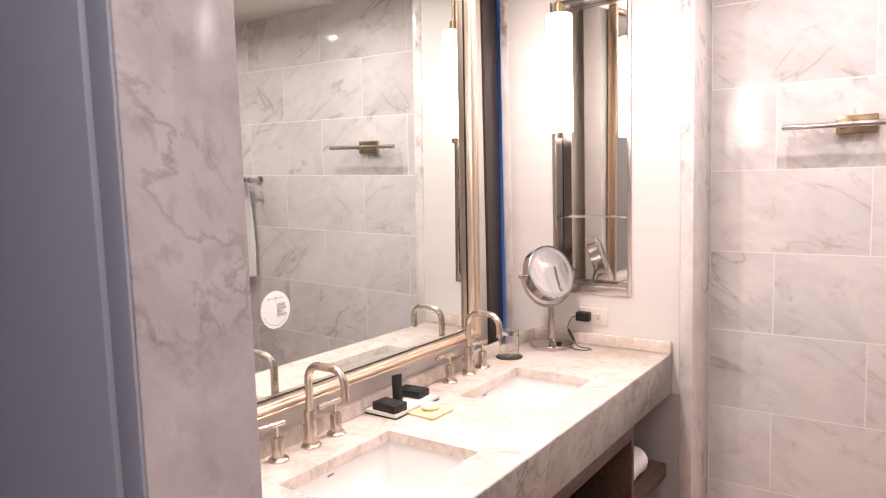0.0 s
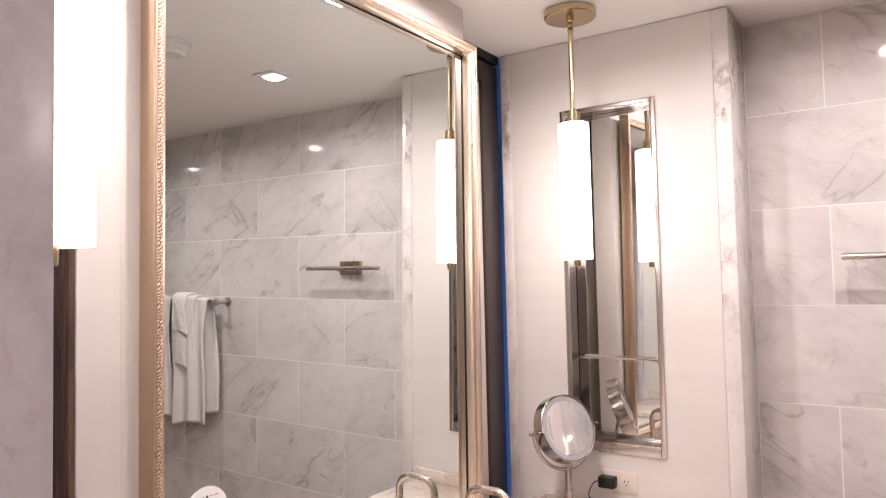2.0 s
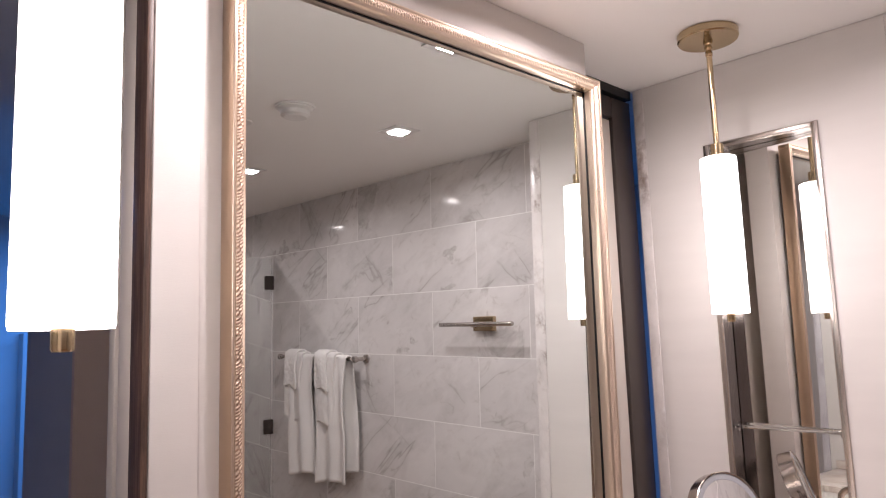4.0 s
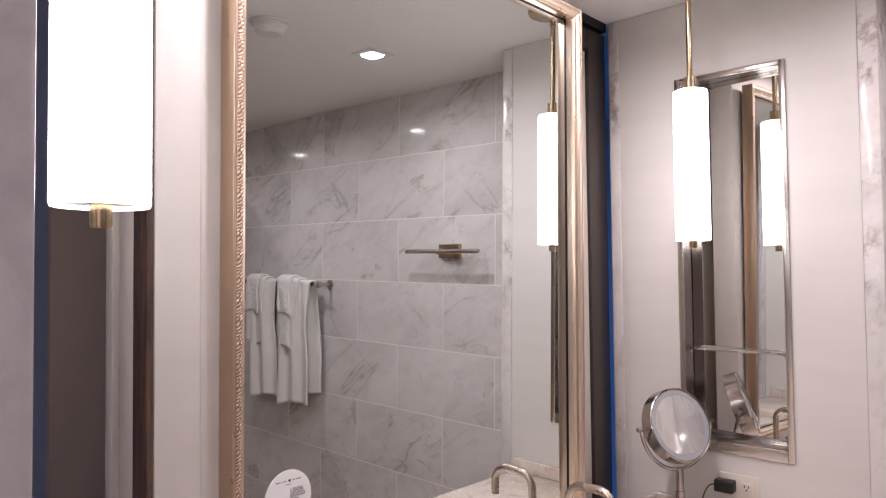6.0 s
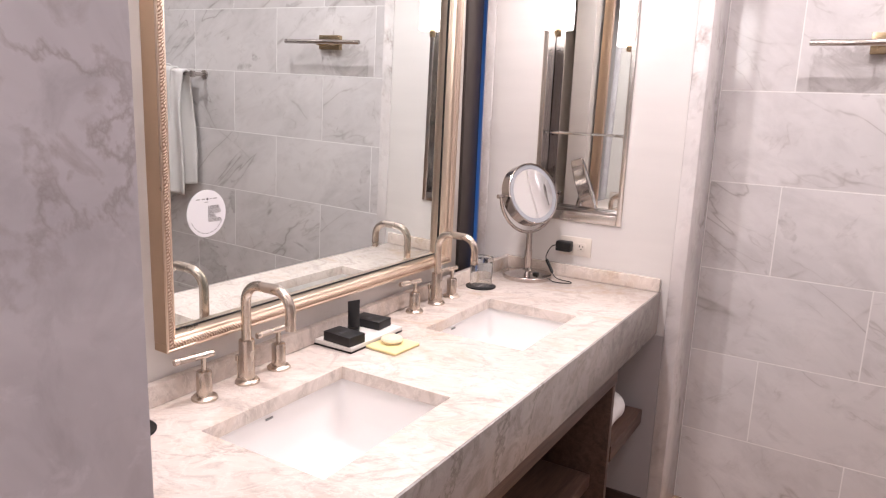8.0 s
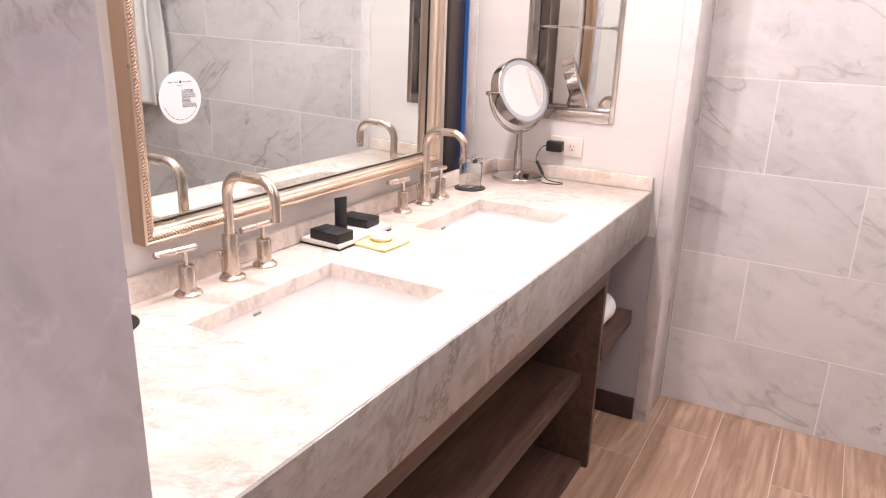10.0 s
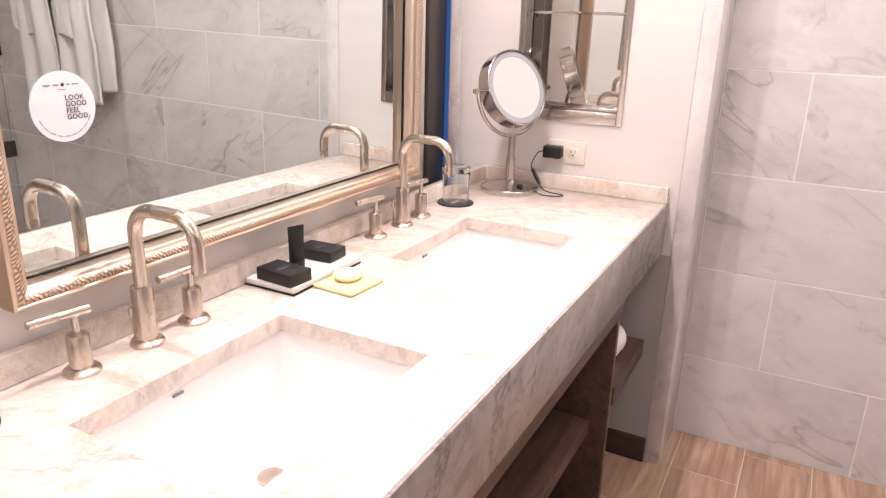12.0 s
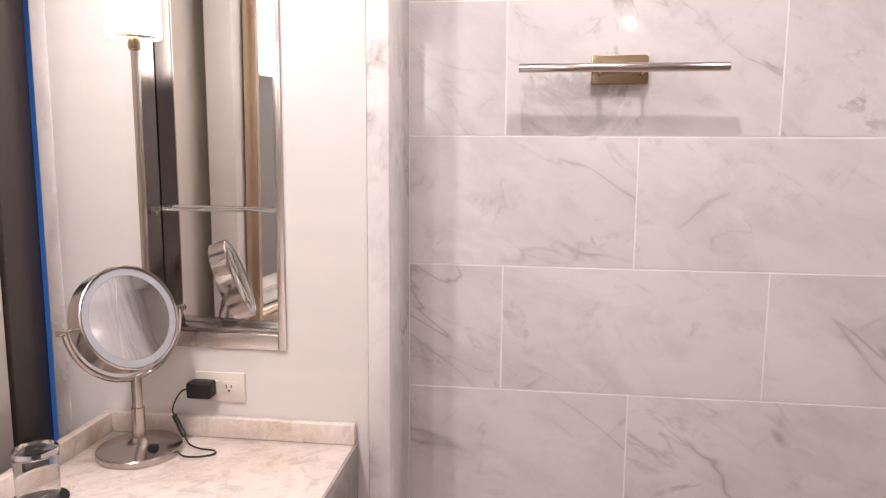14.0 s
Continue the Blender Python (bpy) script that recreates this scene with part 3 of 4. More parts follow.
for a, b, n in (((FY0, FZ0), (FY1, FZ0), (0, 1)), ((FY1, FZ0), (FY1, FZ1), (-1, 0)), ((FY1, FZ1), (FY0, FZ1), (0, -1)), ((FY0, FZ1), (FY0, FZ0), (1, 0))):
    # smooth outer cove, carved roll, smooth inner slip
    side = part("frame_rail", rail(a, b, n, 0.0, 0.0065, lambda f: -1.2925 + 0.0018 * math.sin(f * math.pi) - 0.0012 * f, 8, 0.05, False), M_GILTFLAT, mirror, "smooth champagne gold outer moulding", sharp=80)
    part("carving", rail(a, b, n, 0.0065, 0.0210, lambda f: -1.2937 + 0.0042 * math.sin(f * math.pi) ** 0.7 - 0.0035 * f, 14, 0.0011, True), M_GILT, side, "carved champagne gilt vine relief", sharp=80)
    part("inner_slip", rail(a, b, n, 0.0210, 0.028, lambda f: -1.2972 - 0.004 * f - (0.024 * (f - 0.75) * 4 if f > 0.75 else 0.0), 8, 0.05, False), M_GILTFLAT, side, "smooth champagne gold inner slip", sharp=80)
for y0, z0, y1, z1 in ((FY0, FZ0, FY1, FZ0 + 0.016), (FY0, FZ1 - 0.016, FY1, FZ1), (FY0, FZ0 + 0.0162, FY0 + 0.016, FZ1 - 0.0162), (FY1 - 0.016, FZ0 + 0.0162, FY1, FZ1 - 0.0162)):
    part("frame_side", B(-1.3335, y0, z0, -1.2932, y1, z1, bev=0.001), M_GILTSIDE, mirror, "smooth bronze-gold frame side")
part("backing_board", B(-1.3345, FY0 + 0.008, FZ0 + 0.008, -1.3337, FY1 - 0.008, FZ1 - 0.008), M_BLACK, mirror, "dark backing board")
# black strips paint the shadow gap between frame and glass
ins = 0.0284
for y0, z0, y1, z1 in ((FY0 + ins, FZ0 + ins, FY1 - ins, FZ0 + ins + 0.002), (FY0 + ins, FZ1 - ins - 0.002, FY1 - ins, FZ1 - ins),
                       (FY0 + ins, FZ0 + ins + 0.0025, FY0 + ins + 0.002, FZ1 - ins - 0.0025), (FY1 - ins - 0.002, FZ0 + ins + 0.0025, FY1 - ins, FZ1 - ins - 0.0025)):
    part("glass_gap_shade", B(MIRROR_X + 0.0003, y0, z0, MIRROR_X + 0.0025, y1, z1), M_BLACK, mirror, "thin black strip painting the shade of the gap at the glass")

# ---- round sticker on the mirror ----
sticker = root("mirror_sticker", HANG @ pose(MIRROR_X + 0.0004, 1.229, 1.210, 90, 0, 90), "round white printed sticker on the mirror glass", "sticker")
part("disc", lathe(bmesh.new(), [(0, 0), (0.048, 0), (0.048, 0.0008), (0, 0.0008)], 56), M_PAPER, sticker)


def lettering(text, x, y, size, parent, material, z=0.0011, align="LEFT"):
    cu = bpy.data.curves.new("lettering", "FONT")
    cu.body, cu.size, cu.align_x, cu.extrude = text, size, align, 0.0001
    cu.space_character = 1.08
    cu.offset = size * 0.010
    cu.materials.append(material)
    ob = new("lettering", cu)
    ob.parent = parent
    ob.location = (x, y, z)
    return ob


for i, w in enumerate(("LOOK", "GOOD", "FEEL", "GOOD")):
    lettering(w, 0.0030, 0.0085 - i * 0.0088, 0.0098, sticker, M_INK)
for x0, x1, y0, y1 in ((-0.026, -0.016, 0.0285, 0.0305), (-0.012, -0.004, 0.0285, 0.0305), (0.008, 0.013, 0.0285, 0.0305), (0.016, 0.026, 0.0285, 0.0305), (-0.006, 0.006, 0.0225, 0.0236)):
    part("print_bar", B(x0, y0, 0.0009, x1, y1, 0.0011), M_GREYINK, sticker, "grey print")
part("print_dot", lathe(bmesh.new(), [(0, 0.0009), (0.0024, 0.0009), (0.0024, 0.0011), (0, 0.0011)], 16, (0.002, 0.0295, 0)), M_INK, sticker)
for k in range(9):
    a = radians(208 + 15.5 * k)
    bm = B(-0.0042, -0.0007, 0.0009, 0.0042, 0.0007, 0.0011)
    bm.transform(pose(0.0405 * math.cos(a), 0.0405 * math.sin(a), 0, 0, 0, math.degrees(a) + 90))
    part("print_bar", bm, M_GREYINK, sticker, "grey print")


# ---- recessed steel niches with mirror backs ----
def niche(y_face, s, name, skew):
    """s is 1 where the niche goes towards +y, -1 where it goes towards -y."""
    x0, x1, z0, z1 = NICHE
    n = root(name, pose(0, y_face, 0), "recessed steel niche with mirror back and clear glass shelf", "niche", "niches in the end walls")

    def bx(a, bev=0.0):
        (xa, ya, za), (xb, yb, zb) = a
        return B(xa, s * ya, za, xb, s * yb, zb, bev=bev)

    fw = 0.014
    for nm, a in (("frame_side", ((x0 - fw, -0.006, z0 - 0.031), (x0 + 0.004, 0.0005 - 0.001, z1 + fw))), ("frame_side", ((x1 - 0.004, -0.006, z0 - 0.031), (x1 + fw, -0.0005, z1 + fw))),
                  ("frame_top", ((x0 + 0.0045, -0.0055, z1 - 0.004), (x1 - 0.0045, -0.0005, z1 + fw))), ("frame_bottom", ((x0 + 0.0045, -0.0055, z0 - 0.031), (x1 - 0.0045, -0.0005, z0 + 0.004)))):
        part(nm, bx(a, 0.0015), M_STEEL, n)
    t = 0.003
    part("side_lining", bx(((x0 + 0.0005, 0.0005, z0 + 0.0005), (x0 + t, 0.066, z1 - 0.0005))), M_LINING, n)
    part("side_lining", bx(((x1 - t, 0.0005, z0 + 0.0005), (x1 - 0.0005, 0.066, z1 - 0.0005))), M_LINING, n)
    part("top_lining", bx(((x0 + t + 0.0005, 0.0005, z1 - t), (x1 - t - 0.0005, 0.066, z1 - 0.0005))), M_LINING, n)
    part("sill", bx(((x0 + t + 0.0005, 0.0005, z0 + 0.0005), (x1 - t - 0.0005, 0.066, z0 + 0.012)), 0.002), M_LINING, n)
    glass = B(x0 + t + 0.002, -0.002, z0 + 0.0125, x1 - t - 0.002, 0.002, z1 - t - 0.001)
    mid = Vector(((x0 + x1) / 2, 0, 0))
    glass.transform(Matrix.Translation(Vector((0, s * 0.052, 0)) + mid) @ Matrix.Rotation(skew, 4, "Z") @ Matrix.Translation(-mid))
    part("mirror_back", glass, M_NICHEGLASS, n, "silvered mirror back")
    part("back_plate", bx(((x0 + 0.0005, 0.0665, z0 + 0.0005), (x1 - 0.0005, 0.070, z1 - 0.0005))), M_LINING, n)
    shelf = part("shelf", bx(((x0 + t + 0.001, 0.012, 1.352), (x1 - t - 0.001, 0.034, 1.3595)), 0.001), M_GLASS, n, "clear glass shelf")
    for x in (x0 + 0.012, x1 - 0.012):
        part("shelf_pin", sweep(bmesh.new(), [(x, s * 0.022, 1.3435), (x, s * 0.022, 1.3515)], 0.004, 12), M_STEEL, shelf, "small steel shelf pin")
    return n


niche(FAR_Y, 1, "wall_niche", -0.0654)
niche(NEAR_Y, -1, "wall_niche", 0.0)


# ---- pendants ----
def pendant(x, y, drop):
    p = root("pendant_lamp", pose(x, y, CEIL), "lit opal glass cylinder pendant on a brass rod", "pendant lamp", "pendants over the counter ends")
    part("canopy", lathe(bmesh.new(), [(0, -0.0005), (0.077, -0.0005), (0.079, -0.003), (0.079, -0.020), (0.076, -0.024), (0, -0.025)], 56), M_BRASS, p, "round brass ceiling canopy")
    part("swivel", lathe(bmesh.new(), [(0.0, -0.025), (0.012, -0.0255), (0.012, -0.033), (0.007, -0.037), (0.0105, -0.041), (0.0105, -0.047), (0.007, -0.051), (0.0095, -0.056), (0.0095, -0.066), (0.006, -0.070), (0.0, -0.070)], 24), M_BRASS, p)
    part("rod", sweep(bmesh.new(), [(0, 0, -0.068), (0, 0, -0.322 - drop)], 0.0075, 20), M_BRASS, p)
    part("cap", lathe(bmesh.new(), [(0.0, -0.312), (0.0165, -0.312), (0.0165, -0.344), (0.019, -0.347), (0.0, -0.347)], 28, (0, 0, -drop)), M_BRASS, p)
    part("shade", lathe(bmesh.new(), [(0.0, -0.348), (0.040, -0.348), (0.0445, -0.350), (0.0460, -0.354), (0.0460, -0.757), (0.0448, -0.761), (0.0430, -0.761), (0.0425, -0.755)], 48, (0, 0, -drop)), M_SHADE, p, "glowing opal glass cylinder shade")
    part("bottom_plate", lathe(bmesh.new(), [(0.0, -0.7585), (0.0422, -0.7585), (0.0422, -0.7560), (0.0, -0.7560)], 48, (0, 0, -drop)), M_BRASS, p, "round brass bottom plate")
    part("finial", lathe(bmesh.new(), [(0.0, -0.7587), (0.0105, -0.7587), (0.0105, -0.779), (0.0090, -0.782), (0.0, -0.782)], 24, (0, 0, -drop)), M_BRASS, p)
    return p


pendant(-1.083, 2.380, 0.0)
pendant(-1.008, 0.781, 0.013)

# ---- sliding panels behind the vanity wall ----


def sliding_panel(name, y0, y1, stile0, stile1, lead, label):
    p = root(name, pose(-1.50, 0, 0), label, "sliding panel", "sliding panels behind the vanity")
    z0, z1 = 0.02, CEIL - 0.035
    part("stile", B(-0.015, y0, z0, 0.012, y0 + stile0, z1, bev=0.002), lead, p)
    part("stile", B(-0.015, y1 - stile1, z0, 0.012, y1, z1, bev=0.002), M_BRONZE, p)
    part("top_rail", B(-0.014, y0 + stile0 + 0.0005, z1 - 0.07, 0.011, y1 - stile1 - 0.0005, z1, bev=0.002), M_BRONZE, p)
    part("bottom_rail", B(-0.014, y0 + stile0 + 0.0005, z0, 0.011, y1 - stile1 - 0.0005, z0 + 0.07, bev=0.002), M_BRONZE, p)
    part("inset", B(-0.012, y0 + stile0 + 0.008, z0 + 0.0705, 0.004, y1 - stile1 - 0.008, z1 - 0.0785, bev=0.001), M_INSET, p, "cream inset panel")
    # black sheet paints the shade in the gap round the inset
    part("shadow_gap", B(-0.0135, y0 + stile0 + 0.001, z0 + 0.0705, -0.0125, y1 - stile1 - 0.001, z1 - 0.0705), M_BLACK, p, "black sheet behind the inset that paints the gap's shade")
    return p


sliding_panel("sliding_panel", 1.72, 2.642, 0.07, 0.11, M_BRONZE, "bronze framed sliding panel with a cream inset")
sliding_panel("sliding_panel", 0.992, 1.70, 0.06, 0.07, M_INSET, "cream edged sliding panel behind the vanity wall")
structure("trim_track", B(-1.525, NEAR_Y, CEIL - 0.03, -1.475, FAR_Y, CEIL - 0.0005), M_BLACK, "black ceiling track of the sliding panels")

# ---- wooden shelf unit under the counter ----
unit = root("vanity_shelf_unit", pose(0, 0, 0), "dark brown wood open shelf unit under the counter", "shelf unit")
part("end_panel", B(-1.32, 2.246, 0.0, -0.772, 2.270, 0.70, bev=0.0015), M_DARKWOOD, unit)
part("end_panel", B(-1.32, 0.72, 0.0, -0.772, 0.744, 0.70, bev=0.0015), M_DARKWOOD, unit)
part("top_rail", B(-0.785, 0.7445, 0.648, -0.7615, 2.2455, 0.7005, bev=0.0015), M_DARKWOOD, unit)
part("shelf", B(-1.32, 0.7445, 0.288, -0.818, 2.2455, 0.330, bev=0.002), M_DARKWOOD, unit)
part("bottom_board", B(-1.32, 0.7445, 0.0, -0.79, 2.2455, 0.022, bev=0.0015), M_DARKWOOD, unit)
part("side_shelf", B(-1.32, 2.2705, 0.374, -0.768, 2.606, 0.427, bev=0.002), M_DARKWOOD, unit)
part("back_panel", B(-1.328, 0.7445, 0.0, -1.3205, 2.2455, 0.70), M_DARKWOOD, unit)

# rolled towels on the side shelf
for k, z in ((0, 0.428), (1, 0.428), (2, 0.522)):
    bm = bmesh.new()
    cx = -0.843 - 0.105 * (k % 2) - (0.052 if k == 2 else 0)
    pts, rad = [], []
    for i in range(25):
        f = i / 24
        pts.append((cx + 0.002 * math.sin(f * 9), 2.31 + 0.17 * f, z + 0.05))
        rad.append(0.05 * min(1, (0.15 + min(f, 1 - f) * 14) ** 0.5) + 0.0012 * math.sin(f * 31))
    sweep(bm, pts, rad, 24)
    tagged(obj("rolled_towel", bm, M_TOWEL, 60), "rolled white terry towel on the side shelf", "towel", "rolled towels")

# ---- picture light on the tiled wall ----
pl = root("wall_light", pose(-0.195, TILE_Y, 1.671), "unlit slim bar wall light on a square brass plate", "wall light")
part("plate", B(-0.063, -0.02, -0.032, 0.063, -0.0005, 0.032, bev=0.002), M_BRASS, pl, "square brass back plate")
for x in (-0.045, 0.045):
    part("arm", sweep(bmesh.new(), [(x, -0.02, -0.012), (x, -0.05, -0.012), (x, -0.068, -0.004)], 0.004, 12), M_BRASS, pl)
part("bar", sweep(bmesh.new(), [(-0.225, -0.075, -0.002), (-0.223, -0.075, -0.002), (0.221, -0.075, -0.002), (0.223, -0.075, -0.002)], [0.0085, 0.0098, 0.0098, 0.0085], 20), M_STEEL, pl, "round steel light bar")

# ---- towel bar and towels ----
bar = root("towel_bar", pose(1.090, TILE_Y, 1.496), "dark brushed steel towel bar on the tiled wall", "towel bar")
part("rail", sweep(bmesh.new(), [(-0.385, -0.08, 0), (0.385, -0.08, 0)], 0.008, 16), M_POLISHED, bar)
for x in (-0.39, 0.39):
    bm = lathe(bmesh.new(), [(0, 0.0005), (0.024, 0.0005), (0.024, 0.010), (0.011, 0.014), (0.011, 0.066), (0.017, 0.07), (0.017, 0.09), (0.0, 0.092)], 28)
    bm.transform(pose(x, 0, 0, 90))
    part("bracket", bm, M_STEEL, bar)


def hung_towel(x0, x1, z_front, z_back, y_off, name, label, folds, seed, depth=0.012, slant=0.0):
    """A thick soft towel folded over the bar: down the front, over the bar and down the back, with loose folds."""
    bm = bmesh.new()
    rnd = random.Random(seed)
    ph = [rnd.uniform(0, 6.28) for _ in range(4)]
    top = 1.496 + 0.009
    across, down = 44, 40
    yb = TILE_Y - 0.08

    def sheet(side, z_end):
        rows = []
        for j in range(down + 1):
            f = j / down
            row = []
            for i in range(across + 1):
                u = i / across
                spread = 1 - 0.10 * math.sin(math.pi * min(1, f * 1.6)) + 0.06 * f
                x = (x0 + x1) / 2 + (u - 0.5) * (x1 - x0) * spread + 0.007 * math.sin(3 * f + ph[0]) + 0.006 * f * noise.noise((f * 3, ph[1], 0))
                wave = depth * min(1, 0.25 + f * 2) * (math.sin(folds * 2 * math.pi * u + ph[1] + 0.5 * f) + 0.7 * noise.noise((u * 3.1 + ph[0], f * 1.3, ph[2])))
                wave += 0.003 * noise.noise((u * 8, f * 9, ph[1]))
                y = yb - side * (0.013 + y_off * 0.8 + min(f * 4, 1) * 0.006 + abs(depth) * 0.6) - side * wave
                z = top - 0.006 - (top - 0.006 - z_end - slant * (u - 0.5)) * f + 0.008 * math.sin(2.2 * u * math.pi + ph[3]) * f
                row.append(Vector((x, y, z)))
            rows.append(row)
        return rows

    front, back = sheet(1, z_front), sheet(-1, z_back)
    over = []
    for a in (35, 70, 90, 110, 145):
        r = 0.016 + y_off * 0.8
        c, s = math.cos(radians(a)), math.sin(radians(a))
        over.append([Vector(((1 - (1 - c) / 2) * back[0][i].x + (1 - c) / 2 * front[0][i].x, yb + c * (r + 0.008), top - 0.010 + s * (r + 0.004))) for i in range(across + 1)])
    rows = back[::-1] + over + front
    grid = [[bm.verts.new(p) for p in row] for row in rows]
    for r0, r1 in zip(grid, grid[1:]):
        for i in range(across):
            bm.faces.new((r0[i], r0[i + 1], r1[i + 1], r1[i]))
    ob = obj(name, bm, M_TOWEL, 80)
    mod = ob.modifiers.new("thickness", "SOLIDIFY")
    mod.thickness, mod.offset = 0.010, 0
    return tagged(ob, label, "towel", "towels on the bar")


for c in (0.885, 1.212):
    hung_towel(c - 0.138, c + 0.132, 0.845, 0.90, 0.0, "bath_towel", "large white terry bath towel draped over the bar", 2, int(c * 100), 0.013, -0.03)
    hung_towel(c - 0.035, c + 0.128, 1.145, 1.2, 0.016, "hand_towel", "white terry hand towel folded over a bath towel", 1, int(c * 100) + 7, 0.007, 0.02)
    hung_towel(c + 0.015, c + 0.135, 1.335, 1.38, 0.032, "face_towel", "small white face towel folded on top", 1, int(c * 100) + 9, 0.004, 0.02)

# ---- ceiling fittings ----
# every lamp gets this fitting, the four added fills too
for lx, ly, watts in DOWNLIGHTS_AND_FILLS:
    d = root("downlight", pose(lx, ly, CEIL), "lit square recessed ceiling downlight with a white trim, four of them added unseen", "downlight", "recessed downlights")
    bm = bmesh.new()
    holed(bm, [-0.06, -0.036, 0.036, 0.06], [-0.06, -0.036, 0.036, 0.06], [(1, 1)], -0.006, -0.0006, lambda u, v, w: (u, v, w))
    part("trim", bm, M_WHITEPL, d)
    part("lens", B(-0.0355, -0.0355, -0.003, 0.0355, 0.0355, -0.0008), M_LED, d, "glowing lens")
smoke = root("smoke_detector", pose(-0.285, 1.844, CEIL), "round white smoke detector on the ceiling", "smoke detector")
part("body", lathe(bmesh.new(), [(0, -0.0005), (0.062, -0.0005), (0.062, -0.012), (0.052, -0.020), (0.050, -0.034), (0.040, -0.042), (0, -0.044)], 44), M_WHITEPL, smoke)
part("base_ring", lathe(bmesh.new(), [(0.063, -0.0005), (0.070, -0.0005), (0.069, -0.007), (0.063, -0.008)], 44), M_WHITEPL, smoke)
cover = lathe(bmesh.new(), [(0, -0.0005), (0.042, -0.0005), (0.042, -0.004), (0.040, -0.006), (0, -0.006)], 40, (0, 0, 0))
cover = tagged(obj("sprinkler_cover", cover, M_WHITEPL), "flat round white sprinkler cover plate on the ceiling", "sprinkler cover")
cover.location = (-0.003, 1.78, CEIL)

# ---- shower glass ----
door = root("shower_glass", pose(1.72, 0, 0), "clear frameless shower glass with dark hinges on the tile", "shower glass")
g = part("pane", B(-0.005, 1.75, 0.02, 0.005, TILE_Y - 0.012, 2.12, bev=0.001), M_GLASS, door)
for z in (0.5, 1.05, 1.96):
    part("hinge", B(-0.014, TILE_Y - 0.062, z - 0.045, 0.014, TILE_Y - 0.001, z + 0.045, bev=0.003), M_BRONZE, door, "dark metal hinge")

# ---- things on the counter ----


def tumbler(x, y):
    c = tagged(obj("coaster", lathe(bmesh.new(), [(0, 0), (0.049, 0), (0.050, 0.001), (0.050, 0.003), (0.049, 0.004), (0, 0.004)], 48), M_BLACK), "round black coaster under a glass", "coaster", "coasters")
    c.location = (x, y, COUNTER + 0.0003)
    for k in range(5):
        part("print_bar", B(-0.004, 0.0085 * (k - 2) - 0.0026, 0.0041, 0.004, 0.0085 * (k - 2) + 0.0026, 0.0043), M_GREYINK, c, "faint grey print")
    g = tagged(obj("drinking_glass", lathe(bmesh.new(), [(0.0335, 0.0), (0.0352, 0.0), (0.0385, 0.092), (0.0375, 0.097), (0.034, 0.0985), (0.030, 0.0970), (0.027, 0.0982), (0.024, 0.0968), (0.021, 0.0980), (0.018, 0.0966), (0.015, 0.0978), (0.012, 0.0964), (0.009, 0.0976), (0.005, 0.0962), (0.0, 0.0970), (0.0, 0.083), (0.030, 0.084), (0.0345, 0.078), (0.0335, 0.0)], 48), M_GLASS, 50),
               "clear glass tumbler upside down on a black coaster", "drinking glass", "glasses on the counter")
    g.location = (x, y, COUNTER + 0.0046)
    g.visible_shadow = False
    return c


tumbler(-1.270, 0.985)
tumbler(-1.260, 2.290)

# lighted make-up mirror
mk = root("makeup_mirror", pose(-1.194, 2.512, COUNTER), "round tilting brushed steel make-up mirror with a light ring", "makeup mirror")
part("base", lathe(bmesh.new(), [(0, 0.0004), (0.0845, 0.0004), (0.086, 0.003), (0.086, 0.013), (0.084, 0.0155), (0.060, 0.0185), (0.030, 0.026), (0.016, 0.034), (0.013, 0.037), (0.0, 0.037)], 56), M_POLISHED, mk)
part("stem", sweep(bmesh.new(), [(0, 0, 0.028), (0, 0, 0.1), (0, 0, 0.1001), (0, 0, 0.168)], [0.0135, 0.0135, 0.0105, 0.0105], 24), M_POLISHED, mk)
axis = Vector((0.416, 0.909, 0)).normalized()
hc = Vector((0.013, -0.046, 0.300))
yoke = []
for k in range(33):
    a = radians(180 + 180 * k / 32)
    yoke.append(Vector((0.0, 0.0, 0.298)) + axis * 0.126 * math.cos(a) + Vector((0, 0, 0.134 * math.sin(a))) + (hc - Vector((0, 0, 0.298))) * (1 + math.sin(a)))
part("yoke", sweep(bmesh.new(), yoke, 0.0055, 14), M_POLISHED, mk)
for s in (-1, 1):
    e = hc + axis * 0.105 * s
    part("pivot_knob", sweep(bmesh.new(), [e, e + axis * 0.02 * s, e + axis * 0.021 * s, e + axis * 0.034 * s], [0.004, 0.004, 0.007, 0.007], 14), M_POLISHED, mk)
facing = Vector((0.83, -0.38, 0.33)).normalized()
turn = facing.to_track_quat("Z", "Y").to_matrix().to_4x4()
head_m = Matrix.Translation(hc) @ turn @ Matrix.Scale(0.965, 4)


def head_part(name, profile, material, label=""):
    bm = lathe(bmesh.new(), profile, 64)
    bm.transform(head_m)
    return part(name, bm, material, mk, label)


head_part("rim", [(0.104, 0.021), (0.107, 0.023), (0.1095, 0.021), (0.1095, -0.021), (0.107, -0.023), (0.104, -0.021), (0.104, 0.021)], M_POLISHED)
head_part("light_ring", [(0.0885, 0.0185), (0.1035, 0.0185), (0.1035, 0.010), (0.0885, 0.010), (0.0885, 0.0185)], plain("frosted_ring", (0.36, 0.37, 0.39), 0.25), "frosted white light ring")
head_part("mirror_disc", [(0.0, 0.0136)] + [(0.011 * k, 0.0136 + (0.011 * k) ** 2 / 1.8) for k in range(1, 9)] + [(0.088, 0.010), (0, 0.010)], M_MAG, "round magnifying mirror")
head_part("back_mirror_disc", [(0, -0.0165), (0.1035, -0.0180), (0.1035, -0.010), (0, -0.010)], M_MAG, "round back mirror")
